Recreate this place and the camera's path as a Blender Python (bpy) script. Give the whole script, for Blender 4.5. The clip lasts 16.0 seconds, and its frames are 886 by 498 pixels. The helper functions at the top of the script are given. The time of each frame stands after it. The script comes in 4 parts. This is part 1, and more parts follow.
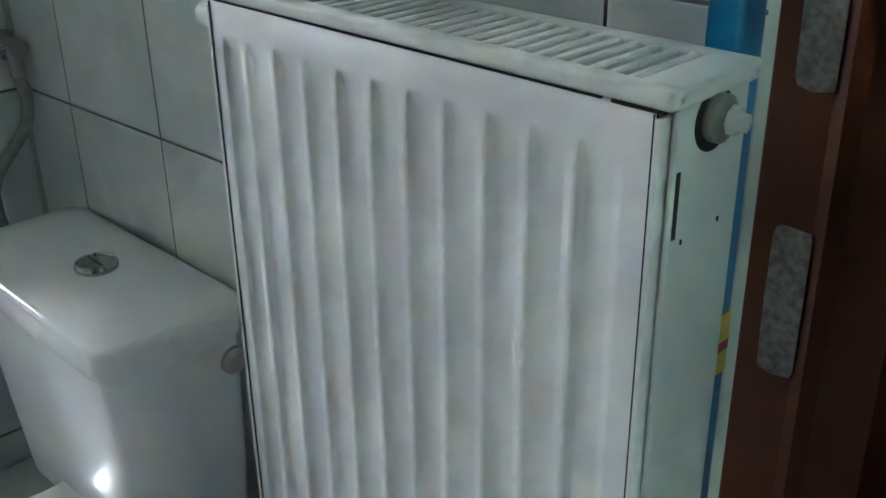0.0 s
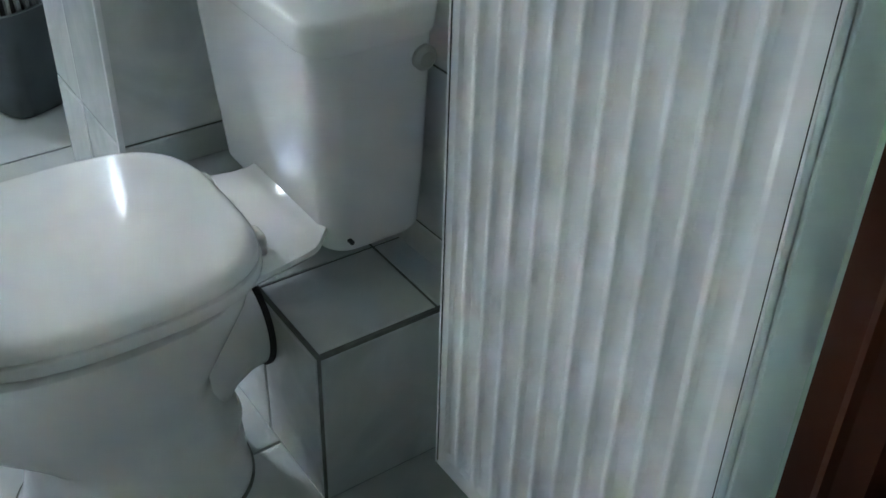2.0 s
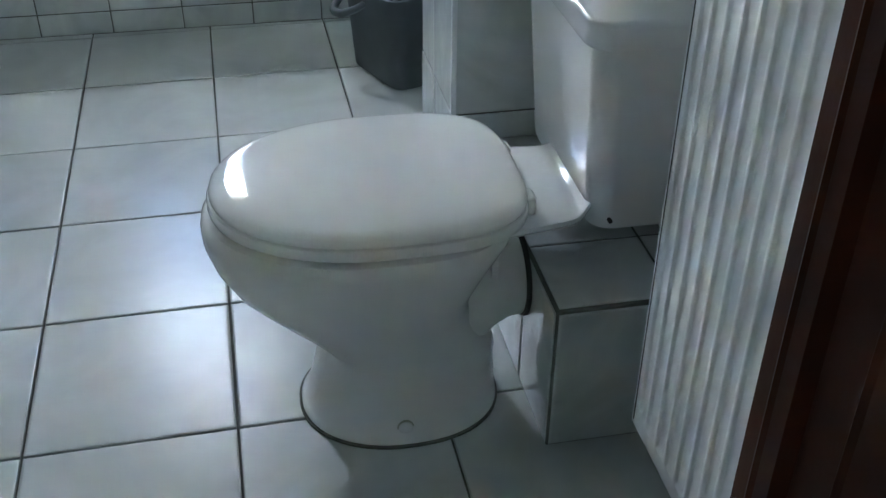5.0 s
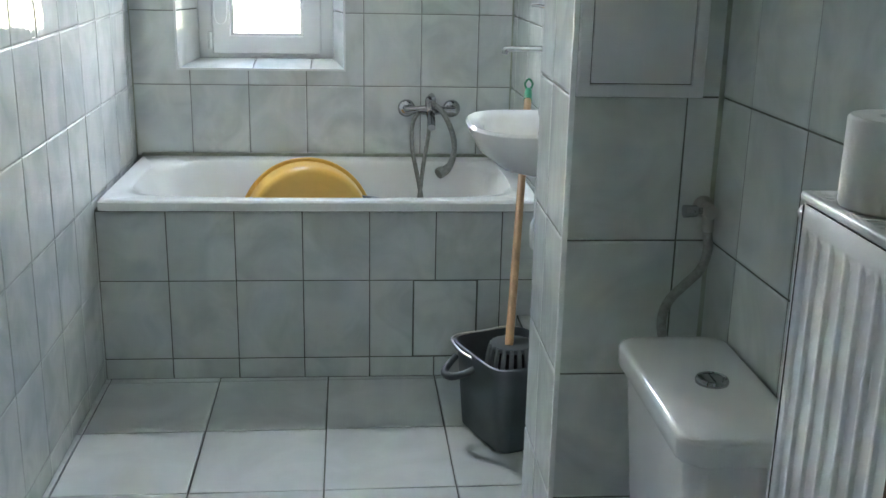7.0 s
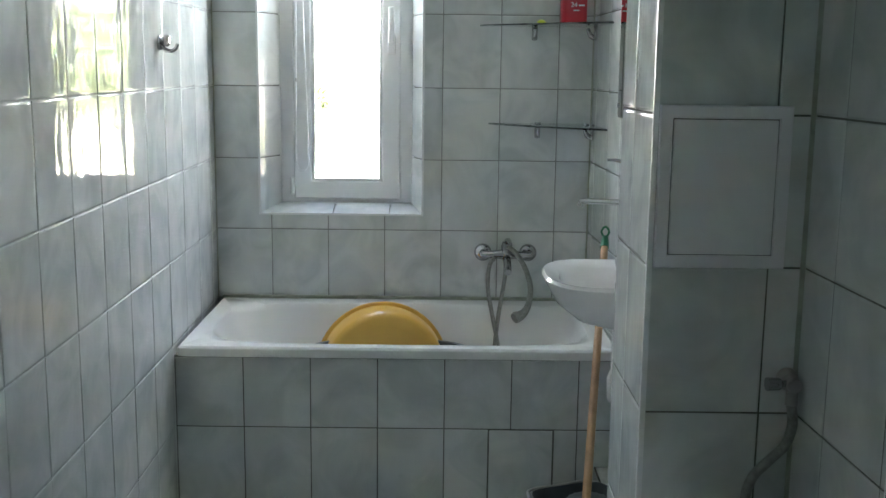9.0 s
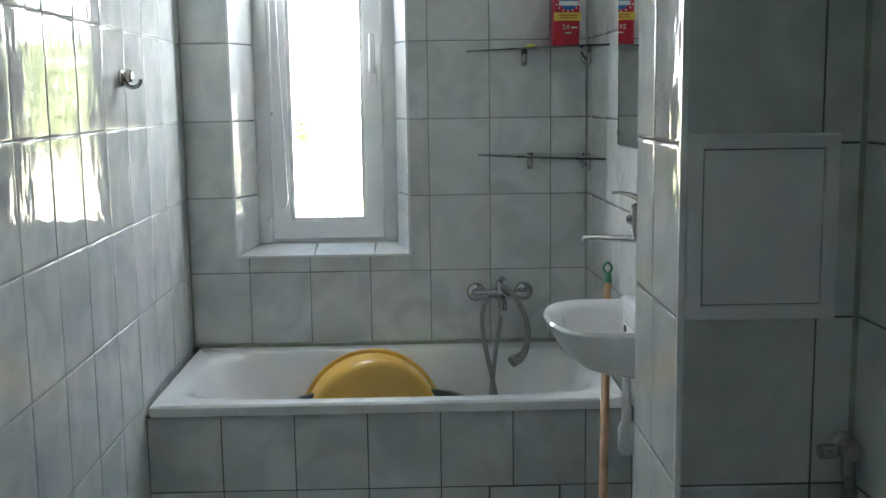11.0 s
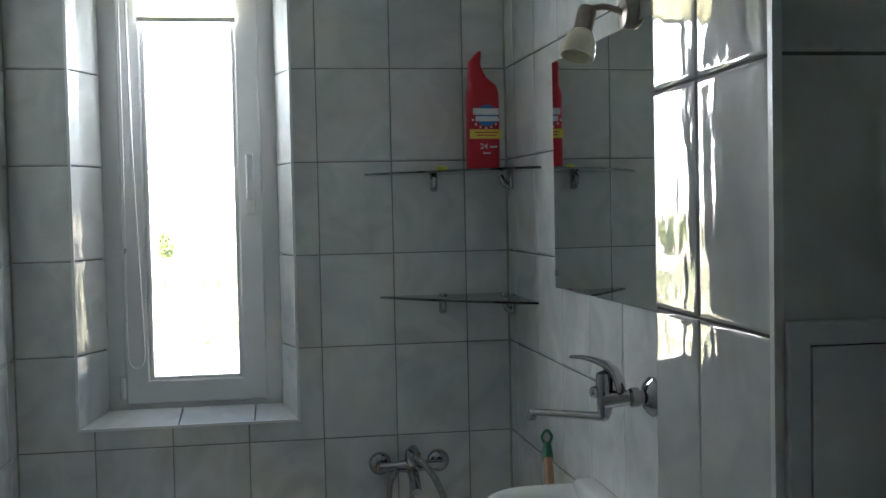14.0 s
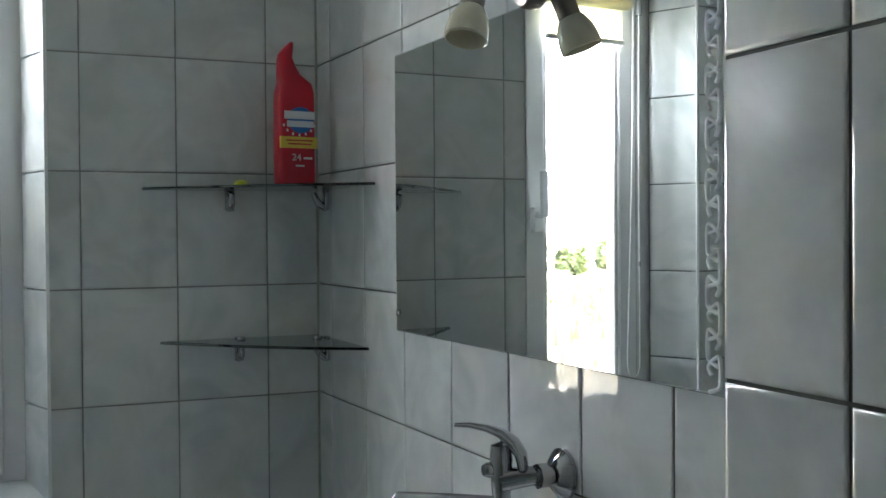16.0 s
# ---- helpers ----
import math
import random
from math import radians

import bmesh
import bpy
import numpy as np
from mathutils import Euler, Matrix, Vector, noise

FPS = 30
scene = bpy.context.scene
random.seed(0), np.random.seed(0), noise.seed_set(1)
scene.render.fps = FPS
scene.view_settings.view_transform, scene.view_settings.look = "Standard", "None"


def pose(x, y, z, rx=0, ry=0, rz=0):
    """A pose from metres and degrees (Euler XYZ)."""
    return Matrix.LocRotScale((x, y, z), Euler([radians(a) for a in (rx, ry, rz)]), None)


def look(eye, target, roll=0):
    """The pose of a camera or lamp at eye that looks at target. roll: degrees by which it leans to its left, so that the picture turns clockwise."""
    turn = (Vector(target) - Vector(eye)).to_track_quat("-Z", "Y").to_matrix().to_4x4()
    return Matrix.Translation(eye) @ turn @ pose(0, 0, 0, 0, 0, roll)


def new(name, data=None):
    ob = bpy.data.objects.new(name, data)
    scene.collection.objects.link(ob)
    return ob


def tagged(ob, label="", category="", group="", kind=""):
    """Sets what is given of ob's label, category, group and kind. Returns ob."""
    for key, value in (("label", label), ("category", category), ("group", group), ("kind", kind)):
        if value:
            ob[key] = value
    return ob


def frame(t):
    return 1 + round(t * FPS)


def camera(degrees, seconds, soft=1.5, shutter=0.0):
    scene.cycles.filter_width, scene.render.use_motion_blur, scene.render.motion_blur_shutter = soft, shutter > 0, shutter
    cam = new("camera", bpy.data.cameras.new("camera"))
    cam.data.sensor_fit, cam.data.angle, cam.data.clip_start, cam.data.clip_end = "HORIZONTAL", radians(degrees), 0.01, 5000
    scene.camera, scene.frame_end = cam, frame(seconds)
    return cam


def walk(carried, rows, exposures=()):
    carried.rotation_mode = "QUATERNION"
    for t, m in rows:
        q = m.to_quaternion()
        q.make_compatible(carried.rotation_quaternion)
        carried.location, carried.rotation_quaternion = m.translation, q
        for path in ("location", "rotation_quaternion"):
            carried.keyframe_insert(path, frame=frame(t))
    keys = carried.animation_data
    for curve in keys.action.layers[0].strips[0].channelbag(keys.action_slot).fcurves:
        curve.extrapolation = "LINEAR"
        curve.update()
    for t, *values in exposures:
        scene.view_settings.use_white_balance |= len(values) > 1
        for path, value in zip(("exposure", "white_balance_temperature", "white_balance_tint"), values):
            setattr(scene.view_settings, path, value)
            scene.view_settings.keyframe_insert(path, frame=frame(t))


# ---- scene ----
cam = camera(46.0, 16.0)
PATH = [
    (0, (0.83, 0.677, 1.218), (2.104, 1.953, 0.352), -0.8),
    (0.5, (0.825, 0.664, 1.204), (2.034, 1.951, 0.264), -0.4),
    (1, (0.808, 0.651, 1.196), (1.928, 1.943, 0.158), 0.6),
    (1.5, (0.755, 0.62, 1.117), (1.809, 1.948, 0.056), 2.2),
    (2, (0.734, 0.614, 1.135), (1.682, 1.937, -0.027), 1.8),
    (2.5, (0.734, 0.602, 1.142), (1.567, 1.942, -0.086), -0.2),
    (3, (0.727, 0.578, 1.153), (1.271, 2.068, -0.066), 1.2),
    (3.2, (0.726, 0.586, 1.154), (1.193, 2.064, -0.111), 0.5),
    (5.3, (0.801, 0.347, 1.178), (1.131, 2.014, 0.123), 0.4),
    (5.5, (0.811, 0.349, 1.182), (1.15, 2.043, 0.175), 0.2),
    (6, (0.812, 0.353, 1.219), (1.159, 2.113, 0.335), -0.3),
    (6.5, (0.8, 0.337, 1.252), (1.123, 2.18, 0.545), 1.3),
    (7, (0.787, 0.315, 1.308), (0.942, 2.228, 0.743), 1.2),
    (7.5, (0.79, 0.314, 1.341), (0.837, 2.249, 0.838), 2.1),
    (8, (0.804, 0.338, 1.357), (0.833, 2.292, 0.93), 1.1),
    (8.5, (0.797, 0.334, 1.379), (0.808, 2.295, 0.987), 0.3),
    (9, (0.79, 0.339, 1.385), (0.797, 2.31, 1.043), 0.7),
    (9.5, (0.804, 0.38, 1.38), (0.801, 2.355, 1.064), 1.0),
    (11.8, (0.753, 0.707, 1.407), (0.791, 2.692, 1.168), -2.1),
    (12, (0.756, 0.745, 1.414), (0.761, 2.737, 1.232), -2.5),
    (12.5, (0.772, 0.833, 1.427), (0.733, 2.831, 1.351), -1.2),
    (13, (0.772, 0.954, 1.42), (0.743, 2.952, 1.338), -0.9),
    (13.5, (0.747, 1.085, 1.432), (0.9, 3.078, 1.366), -2.1),
    (14, (0.712, 1.168, 1.438), (1.005, 3.145, 1.358), -1.2),
    (14.5, (0.708, 1.288, 1.438), (1.04, 3.259, 1.399), -2.1),
    (15, (0.676, 1.399, 1.442), (1.092, 3.355, 1.409), -0.5),
    (15.5, (0.657, 1.531, 1.431), (1.201, 3.455, 1.374), 0.5),
    (16, (0.608, 1.679, 1.433), (1.413, 3.509, 1.4), -0.4),
]
EXPOSURES = [(0.0, 5.61, 6000), (1.0, 5.57, 5980), (1.5, 5.67, 5950), (2.5, 5.70, 5900), (3.2, 5.50, 5850), (5.5, 5.37, 5750), (6.5, 5.45, 6000), (7.5, 5.47, 6100), (8.5, 5.07, 6150), (9.5, 4.74, 6150), (12.0, 4.57, 6100),
             (12.5, 4.10, 6100), (13.0, 3.67, 6100), (13.5, 3.55, 6100), (14.0, 3.70, 6100), (15.0, 4.12, 6100), (15.5, 4.08, 6100), (16.0, 3.95, 6100)]
walk(cam, [(t, look(eye, target, roll)) for t, eye, target, roll in PATH], exposures=[(t, e, k, 11 + t / 6) for t, e, k in EXPOSURES])

# ---- world, sun, exposure ----
world = bpy.data.worlds.new("world")
scene.world = world
world.use_nodes = True
wt = world.node_tree
sky = wt.nodes.new("ShaderNodeTexSky")
sky.sky_type, sky.sun_disc = "NISHITA", False
sky.sun_elevation, sky.sun_rotation = radians(48), radians(204)
sky.dust_density = 5.0
wt.links.new(sky.outputs[0], wt.nodes["Background"].inputs[0])
wt.nodes["Background"].inputs[1].default_value = 0.15
sun = new("sun", bpy.data.lights.new("sun", "SUN"))
sun.data.energy, sun.data.angle, sun.data.color = 5.0, radians(0.5), (1.0, 0.95, 0.88)
skylight = new("window_skylight", bpy.data.lights.new("window_skylight", "AREA"))
skylight.data.shape, skylight.data.size, skylight.data.size_y = "RECTANGLE", 0.25, 0.42
skylight.data.energy, skylight.data.color = 0.6, (0.92, 0.97, 1.0)
skylight.matrix_world = pose(0.452, 4.185, 1.93, -90, 0, 0)
sun.matrix_world = look((-9, -20, 25), (0, 0, 0))


# ---- materials ----
def nodes_of(name):
    m = bpy.data.materials.new(name)
    m.use_nodes = True
    nt = m.node_tree
    return m, nt, nt.nodes["Principled BSDF"]


def add_bump(nt, shader, scale, strength, distance, detail=3.0, stretch=(1, 1, 1), chain=None):
    co = nt.nodes.new("ShaderNodeTexCoord")
    mp = nt.nodes.new("ShaderNodeMapping")
    mp.inputs["Scale"].default_value = stretch
    no = nt.nodes.new("ShaderNodeTexNoise")
    no.inputs["Scale"].default_value, no.inputs["Detail"].default_value = scale, detail
    bu = nt.nodes.new("ShaderNodeBump")
    bu.inputs["Strength"].default_value, bu.inputs["Distance"].default_value = strength, distance
    geo = nt.nodes.new("ShaderNodeNewGeometry")
    nt.links.new(geo.outputs["Position"], mp.inputs["Vector"])
    nt.links.new(mp.outputs[0], no.inputs["Vector"])
    nt.links.new(no.outputs[0], bu.inputs["Height"])
    if chain:
        nt.links.new(chain.outputs[0], bu.inputs["Normal"])
    nt.links.new(bu.outputs[0], shader.inputs["Normal"])
    return bu


def plain(name, colour, rough=0.5, metal=0.0, vary=0.12, scale=12.0, bump=0.0, bump_scale=80.0, coat=0.0):
    """A material with cloudy variation at two scales."""
    m, nt, p = nodes_of(name)
    p.inputs["Roughness"].default_value, p.inputs["Metallic"].default_value = rough, metal
    p.inputs["Coat Weight"].default_value = coat
    geo = nt.nodes.new("ShaderNodeNewGeometry")
    a = nt.nodes.new("ShaderNodeTexNoise")
    a.inputs["Scale"].default_value, a.inputs["Detail"].default_value = scale, 6.0
    nt.links.new(geo.outputs["Position"], a.inputs["Vector"])
    ramp = nt.nodes.new("ShaderNodeValToRGB")
    dark = tuple(c * (1 - vary) for c in colour) + (1,)
    light = tuple(min(1.0, c * (1 + vary * 0.6)) for c in colour) + (1,)
    ramp.color_ramp.elements[0].position, ramp.color_ramp.elements[1].position = 0.3, 0.7
    ramp.color_ramp.elements[0].color, ramp.color_ramp.elements[1].color = dark, light
    nt.links.new(a.outputs[0], ramp.inputs[0])
    nt.links.new(ramp.outputs[0], p.inputs["Base Color"])
    if bump:
        add_bump(nt, p, bump_scale, 0.6, bump)
    return m


def tile_material(name, light, dark, rough, wave, vein_scale):
    """Glazed ceramic: clouded marbling that differs from tile to tile, and a gently wavy glaze."""
    m, nt, p = nodes_of(name)
    p.inputs["Roughness"].default_value = rough
    p.inputs["Specular IOR Level"].default_value = 0.6
    geo, info = nt.nodes.new("ShaderNodeNewGeometry"), nt.nodes.new("ShaderNodeObjectInfo")
    mul = nt.nodes.new("ShaderNodeVectorMath")
    mul.operation = "MULTIPLY"
    mul.inputs[1].default_value = (37.0, 53.0, 71.0)
    add = nt.nodes.new("ShaderNodeVectorMath")
    add.operation = "ADD"
    nt.links.new(info.outputs["Random"], mul.inputs[0])
    nt.links.new(geo.outputs["Position"], add.inputs[0])
    nt.links.new(mul.outputs[0], add.inputs[1])
    no = nt.nodes.new("ShaderNodeTexNoise")
    no.inputs["Scale"].default_value, no.inputs["Detail"].default_value = vein_scale, 5.0
    no.inputs["Distortion"].default_value = 1.2
    nt.links.new(add.outputs[0], no.inputs["Vector"])
    ramp = nt.nodes.new("ShaderNodeValToRGB")
    ramp.color_ramp.elements[0].position, ramp.color_ramp.elements[1].position = 0.32, 0.62
    ramp.color_ramp.elements[0].color, ramp.color_ramp.elements[1].color = (*dark, 1), (*light, 1)
    nt.links.new(no.outputs[0], ramp.inputs[0])
    hsv = nt.nodes.new("ShaderNodeHueSaturation")
    rng = nt.nodes.new("ShaderNodeMapRange")
    rng.inputs["To Min"].default_value, rng.inputs["To Max"].default_value = 0.95, 1.04
    nt.links.new(info.outputs["Random"], rng.inputs["Value"])
    nt.links.new(rng.outputs[0], hsv.inputs["Value"])
    nt.links.new(ramp.outputs[0], hsv.inputs["Color"])
    nt.links.new(hsv.outputs[0], p.inputs["Base Color"])
    wavy = nt.nodes.new("ShaderNodeTexNoise")
    wavy.inputs["Scale"].default_value, wavy.inputs["Detail"].default_value = 24.0, 1.5
    mp = nt.nodes.new("ShaderNodeMapping")
    mp.inputs["Scale"].default_value = (1.0, 1.0, 0.45)
    nt.links.new(add.outputs[0], mp.inputs["Vector"])
    nt.links.new(mp.outputs[0], wavy.inputs["Vector"])
    bu = nt.nodes.new("ShaderNodeBump")
    bu.inputs["Strength"].default_value, bu.inputs["Distance"].default_value = 1.0, wave
    nt.links.new(wavy.outputs[0], bu.inputs["Height"])
    nt.links.new(bu.outputs[0], p.inputs["Normal"])
    return m


M_TILE = tile_material("wall_tile_glaze", (0.665, 0.685, 0.66), (0.515, 0.55, 0.53), 0.03, 0.00108, 6.0)
M_FLOOR = tile_material("floor_tile_glaze", (0.515, 0.54, 0.525), (0.455, 0.48, 0.465), 0.29, 0.0003, 5.0)
M_FLOOR.node_tree.nodes["Principled BSDF"].inputs["Specular IOR Level"].default_value = 0.24
# dark joint grey, also used for the painted shade under the toilet seat
M_GROUT = plain("grout_and_seat_gap_grey", (0.125, 0.13, 0.112), 0.9, vary=0.35, scale=25, bump=0.0004)
M_GROUT_LIGHT = plain("grout_grey", (0.27, 0.28, 0.26), 0.9, vary=0.3, scale=25, bump=0.0004)
M_GROUT_PALE = plain("grout_pale_grey", (0.42, 0.44, 0.42), 0.9, vary=0.25, scale=25, bump=0.0004)
M_GROUT_BATH = plain("grout_dirty", (0.115, 0.12, 0.105), 0.9, vary=0.35, scale=25, bump=0.0004)
M_CAULK = plain("corner_silicone_olive", (0.34, 0.36, 0.29), 0.5, vary=0.25, scale=20)
M_PLASTER = plain("plaster_white", (0.75, 0.75, 0.72), 0.9, vary=0.06, scale=3, bump=0.0005)
M_ORANGE = plain("hall_paint_orange", (0.62, 0.16, 0.05), 0.8, vary=0.08, scale=3, bump=0.0004)
M_HALLFLOOR = plain("hall_floor_brown", (0.22, 0.13, 0.08), 0.5, vary=0.2, scale=6)
M_MINT = plain("mint_paint", (0.50, 0.66, 0.56), 0.6, vary=0.08, scale=10, bump=0.0004)
M_PORCELAIN = plain("white_porcelain", (0.80, 0.80, 0.79), 0.12, vary=0.02, scale=5)
M_PORCELAIN.node_tree.nodes["Principled BSDF"].inputs["Specular IOR Level"].default_value = 0.38
M_SEAT = plain("white_plastic_seat", (0.82, 0.82, 0.80), 0.09, vary=0.02, scale=5)
M_SEAT.node_tree.nodes["Principled BSDF"].inputs["Specular IOR Level"].default_value = 0.38
M_ENAMEL = plain("white_radiator_enamel", (0.83, 0.83, 0.84), 0.42, vary=0.025, scale=6)
M_BATH = plain("bath_enamel", (0.80, 0.81, 0.79), 0.12, vary=0.03, scale=4)
M_CHROME = plain("chrome", (0.46, 0.46, 0.47), 0.06, metal=1.0, vary=0.06, scale=30)
M_STEEL = plain("brushed_nickel", (0.42, 0.41, 0.39), 0.35, metal=1.0, vary=0.1, scale=40)
M_NICKEL = plain("brown_nickel", (0.33, 0.29, 0.25), 0.38, metal=0.9, vary=0.15, scale=60)
M_HOSE = plain("braided_hose_grey", (0.32, 0.32, 0.29), 0.5, metal=0.4, vary=0.25, scale=120, bump=0.0008, bump_scale=400)
M_PVC = plain("white_pvc", (0.80, 0.81, 0.80), 0.25, vary=0.03, scale=5)
M_BUCKET = plain("dark_grey_plastic", (0.085, 0.10, 0.105), 0.38, vary=0.15, scale=14, bump=0.0002)
M_WOOD = plain("pale_wood", (0.50, 0.30, 0.15), 0.5, vary=0.25, scale=18)
M_BROWN = plain("brown_door_paint", (0.062, 0.0168, 0.0052), 0.55, vary=0.25, scale=9, bump=0.0004)
M_BROWN.node_tree.nodes["Principled BSDF"].inputs["Specular IOR Level"].default_value = 0.16
M_WRINGER = plain("grey_plastic", (0.20, 0.21, 0.215), 0.45, vary=0.15, scale=30)
M_TAPE = plain("paper_tape", (0.17, 0.165, 0.14), 0.9, vary=0.5, scale=420, bump=0.0012, bump_scale=260)
M_RED = plain("red_plastic", (0.55, 0.015, 0.03), 0.3, vary=0.06, scale=12)
M_YELLOW = plain("yellow_print", (0.80, 0.62, 0.08), 0.4, vary=0.05, scale=12)
M_LIME = plain("lime_plastic", (0.70, 0.78, 0.06), 0.4, vary=0.05, scale=12)
M_WHITEINK = plain("white_print", (0.82, 0.82, 0.82), 0.4, vary=0.03, scale=12)
M_BLUEINK = plain("blue_print", (0.03, 0.16, 0.48), 0.4, vary=0.05, scale=12)
M_BASIN = plain("ochre_plastic", (0.72, 0.42, 0.08), 0.32, vary=0.08, scale=6)
M_GREEN = plain("green_plastic", (0.02, 0.19, 0.09), 0.35, vary=0.1, scale=12)
M_BLUE = plain("blue_film", (0.01, 0.22, 0.50), 0.3, vary=0.15, scale=14)
# rubber black, also painted into holes, slots and seams as their shade
M_BLACK = plain("black_rubber_and_hole_shade", (0.012, 0.012, 0.012), 0.6, vary=0.2, scale=20)
M_PAPER = plain("white_paper", (0.80, 0.79, 0.77), 0.95, vary=0.04, scale=40, bump=0.0005)
M_GREYDOOR = plain("light_grey_plastic", (0.74, 0.73, 0.75), 0.45, vary=0.03, scale=8)
M_FROST = plain("frosted_etching", (0.75, 0.77, 0.77), 0.7, vary=0.05, scale=30)
M_BLIND = plain("cream_blind_fabric", (0.80, 0.77, 0.60), 0.9, vary=0.04, scale=60)
_nt = M_BLIND.node_tree
_tr, _mix = _nt.nodes.new("ShaderNodeBsdfTranslucent"), _nt.nodes.new("ShaderNodeMixShader")
_tr.inputs["Color"].default_value = (0.85, 0.80, 0.60, 1)
_mix.inputs[0].default_value = 0.6
_nt.links.new(_nt.nodes["Principled BSDF"].outputs[0], _mix.inputs[1])
_nt.links.new(_tr.outputs[0], _mix.inputs[2])
_nt.links.new(_mix.outputs[0], _nt.nodes["Material Output"].inputs["Surface"])
M_GROUND = plain("dry_sandy_ground", (0.42, 0.38, 0.28), 0.95, vary=0.3, scale=0.8, bump=0.02, bump_scale=3)
M_LEAF = plain("leaves", (0.15, 0.19, 0.075), 0.6, vary=0.5, scale=0.9)
# emission of the far board that whitens the sky at the horizon
M_SKY_GLOW, _nt, _p = nodes_of("sky_backdrop_glow")
_p.inputs["Base Color"].default_value = (0.7, 0.75, 0.8, 1)
_p.inputs["Emission Color"].default_value, _p.inputs["Emission Strength"].default_value = (0.93, 0.97, 1.0, 1), 0.16
M_BARK = plain("bark", (0.10, 0.075, 0.05), 0.9, vary=0.3, scale=6)

M_MIRROR, _nt, _p = nodes_of("mirror_silvering")
_p.inputs["Metallic"].default_value, _p.inputs["Roughness"].default_value = 1.0, 0.01
_p.inputs["Base Color"].default_value = (0.80, 0.83, 0.82, 1)


def glass(name, tint, rough=0.0, ior=1.45):
    m, nt, p = nodes_of(name)
    p.inputs["Transmission Weight"].default_value, p.inputs["Roughness"].default_value = 1.0, rough
    p.inputs["IOR"].default_value, p.inputs["Base Color"].default_value = ior, (*tint, 1)
    return m


M_PANE = glass("window_glass", (1, 1, 1))
M_SHELFGLASS = glass("smoked_shelf_glass", (0.50, 0.56, 0.55))
M_OPAL = plain("opal_glass", (0.80, 0.75, 0.60), 0.12, vary=0.04, scale=12)


# ---- building blocks ----
def finish(bm, smooth):
    bmesh.ops.recalc_face_normals(bm, faces=bm.faces)
    for f in bm.faces:
        f.smooth = smooth


def mesh_from(name, bm, material, smooth=False):
    finish(bm, smooth)
    me = bpy.data.meshes.new(name)
    bm.to_mesh(me)
    bm.free()
    me.materials.append(material)
    if smooth:
        me.set_sharp_from_angle(angle=radians(38))
    return me


def part(name, bm, material, parent=None, label="", smooth=False):
    ob = new(name, mesh_from(name, bm, material, smooth))
    ob.parent = parent
    if label:
        tagged(ob, label)
    return ob


def thing(name, label, category, at=None, group="", kind=""):
    ob = new(name)
    ob.empty_display_size = 0.05
    if at is not None:
        ob.matrix_world = at
    return tagged(ob, label, category, group, kind)


def block(x0, x1, y0, y1, z0, z1, bevel=0.0, seg=2):
    bm = bmesh.new()
    m = Matrix.Translation(((x0 + x1) / 2, (y0 + y1) / 2, (z0 + z1) / 2)) @ Matrix.Diagonal((x1 - x0, y1 - y0, z1 - z0, 1))
    bmesh.ops.create_cube(bm, size=1, matrix=m)
    if bevel:
        bmesh.ops.bevel(bm, geom=bm.edges[:], offset=bevel, segments=seg, profile=0.5, affect="EDGES")
    return bm


def merge(*bms):
    out = bmesh.new()
    for b in bms:
        me = bpy.data.meshes.new("scratch")
        b.to_mesh(me)
        b.free()
        out.from_mesh(me)
        bpy.data.meshes.remove(me)
    return out


def loft(rings, cap0=True, cap1=True, closed=True):
    """Skin over rings of equally many points."""
    bm = bmesh.new()
    vs = [[bm.verts.new(p) for p in r] for r in rings]
    n = len(rings[0])
    for a, b in zip(vs, vs[1:]):
        for i in range(n if closed else n - 1):
            j = (i + 1) % n
            bm.faces.new((a[i], a[j], b[j], b[i]))
    if cap0:
        bm.faces.new(vs[0][::-1])
    if cap1:
        bm.faces.new(vs[-1])
    return bm


def super_ring(cx, cy, z, rx, ry, n=48, power=2.0):
    """A rounded-rectangle ring: power 2 is an ellipse, more is squarer."""
    out = []
    for i in range(n):
        a = 2 * math.pi * i / n
        c, s = math.cos(a), math.sin(a)
        out.append((cx + rx * math.copysign(abs(c) ** (2 / power), c), cy + ry * math.copysign(abs(s) ** (2 / power), s), z))
    return out


def turned(profile, n=32, axis="z", at=(0, 0, 0)):
    """A solid of revolution from (radius, height) pairs."""
    rings = []
    for r, h in profile:
        ring = []
        for i in range(n):
            a = 2 * math.pi * i / n
            p = (r * math.cos(a), r * math.sin(a), h)
            if axis == "x":
                p = (h, p[0], p[1])
            elif axis == "y":
                p = (p[0], h, p[1])
            ring.append((p[0] + at[0], p[1] + at[1], p[2] + at[2]))
        rings.append(ring)
    return loft(rings)


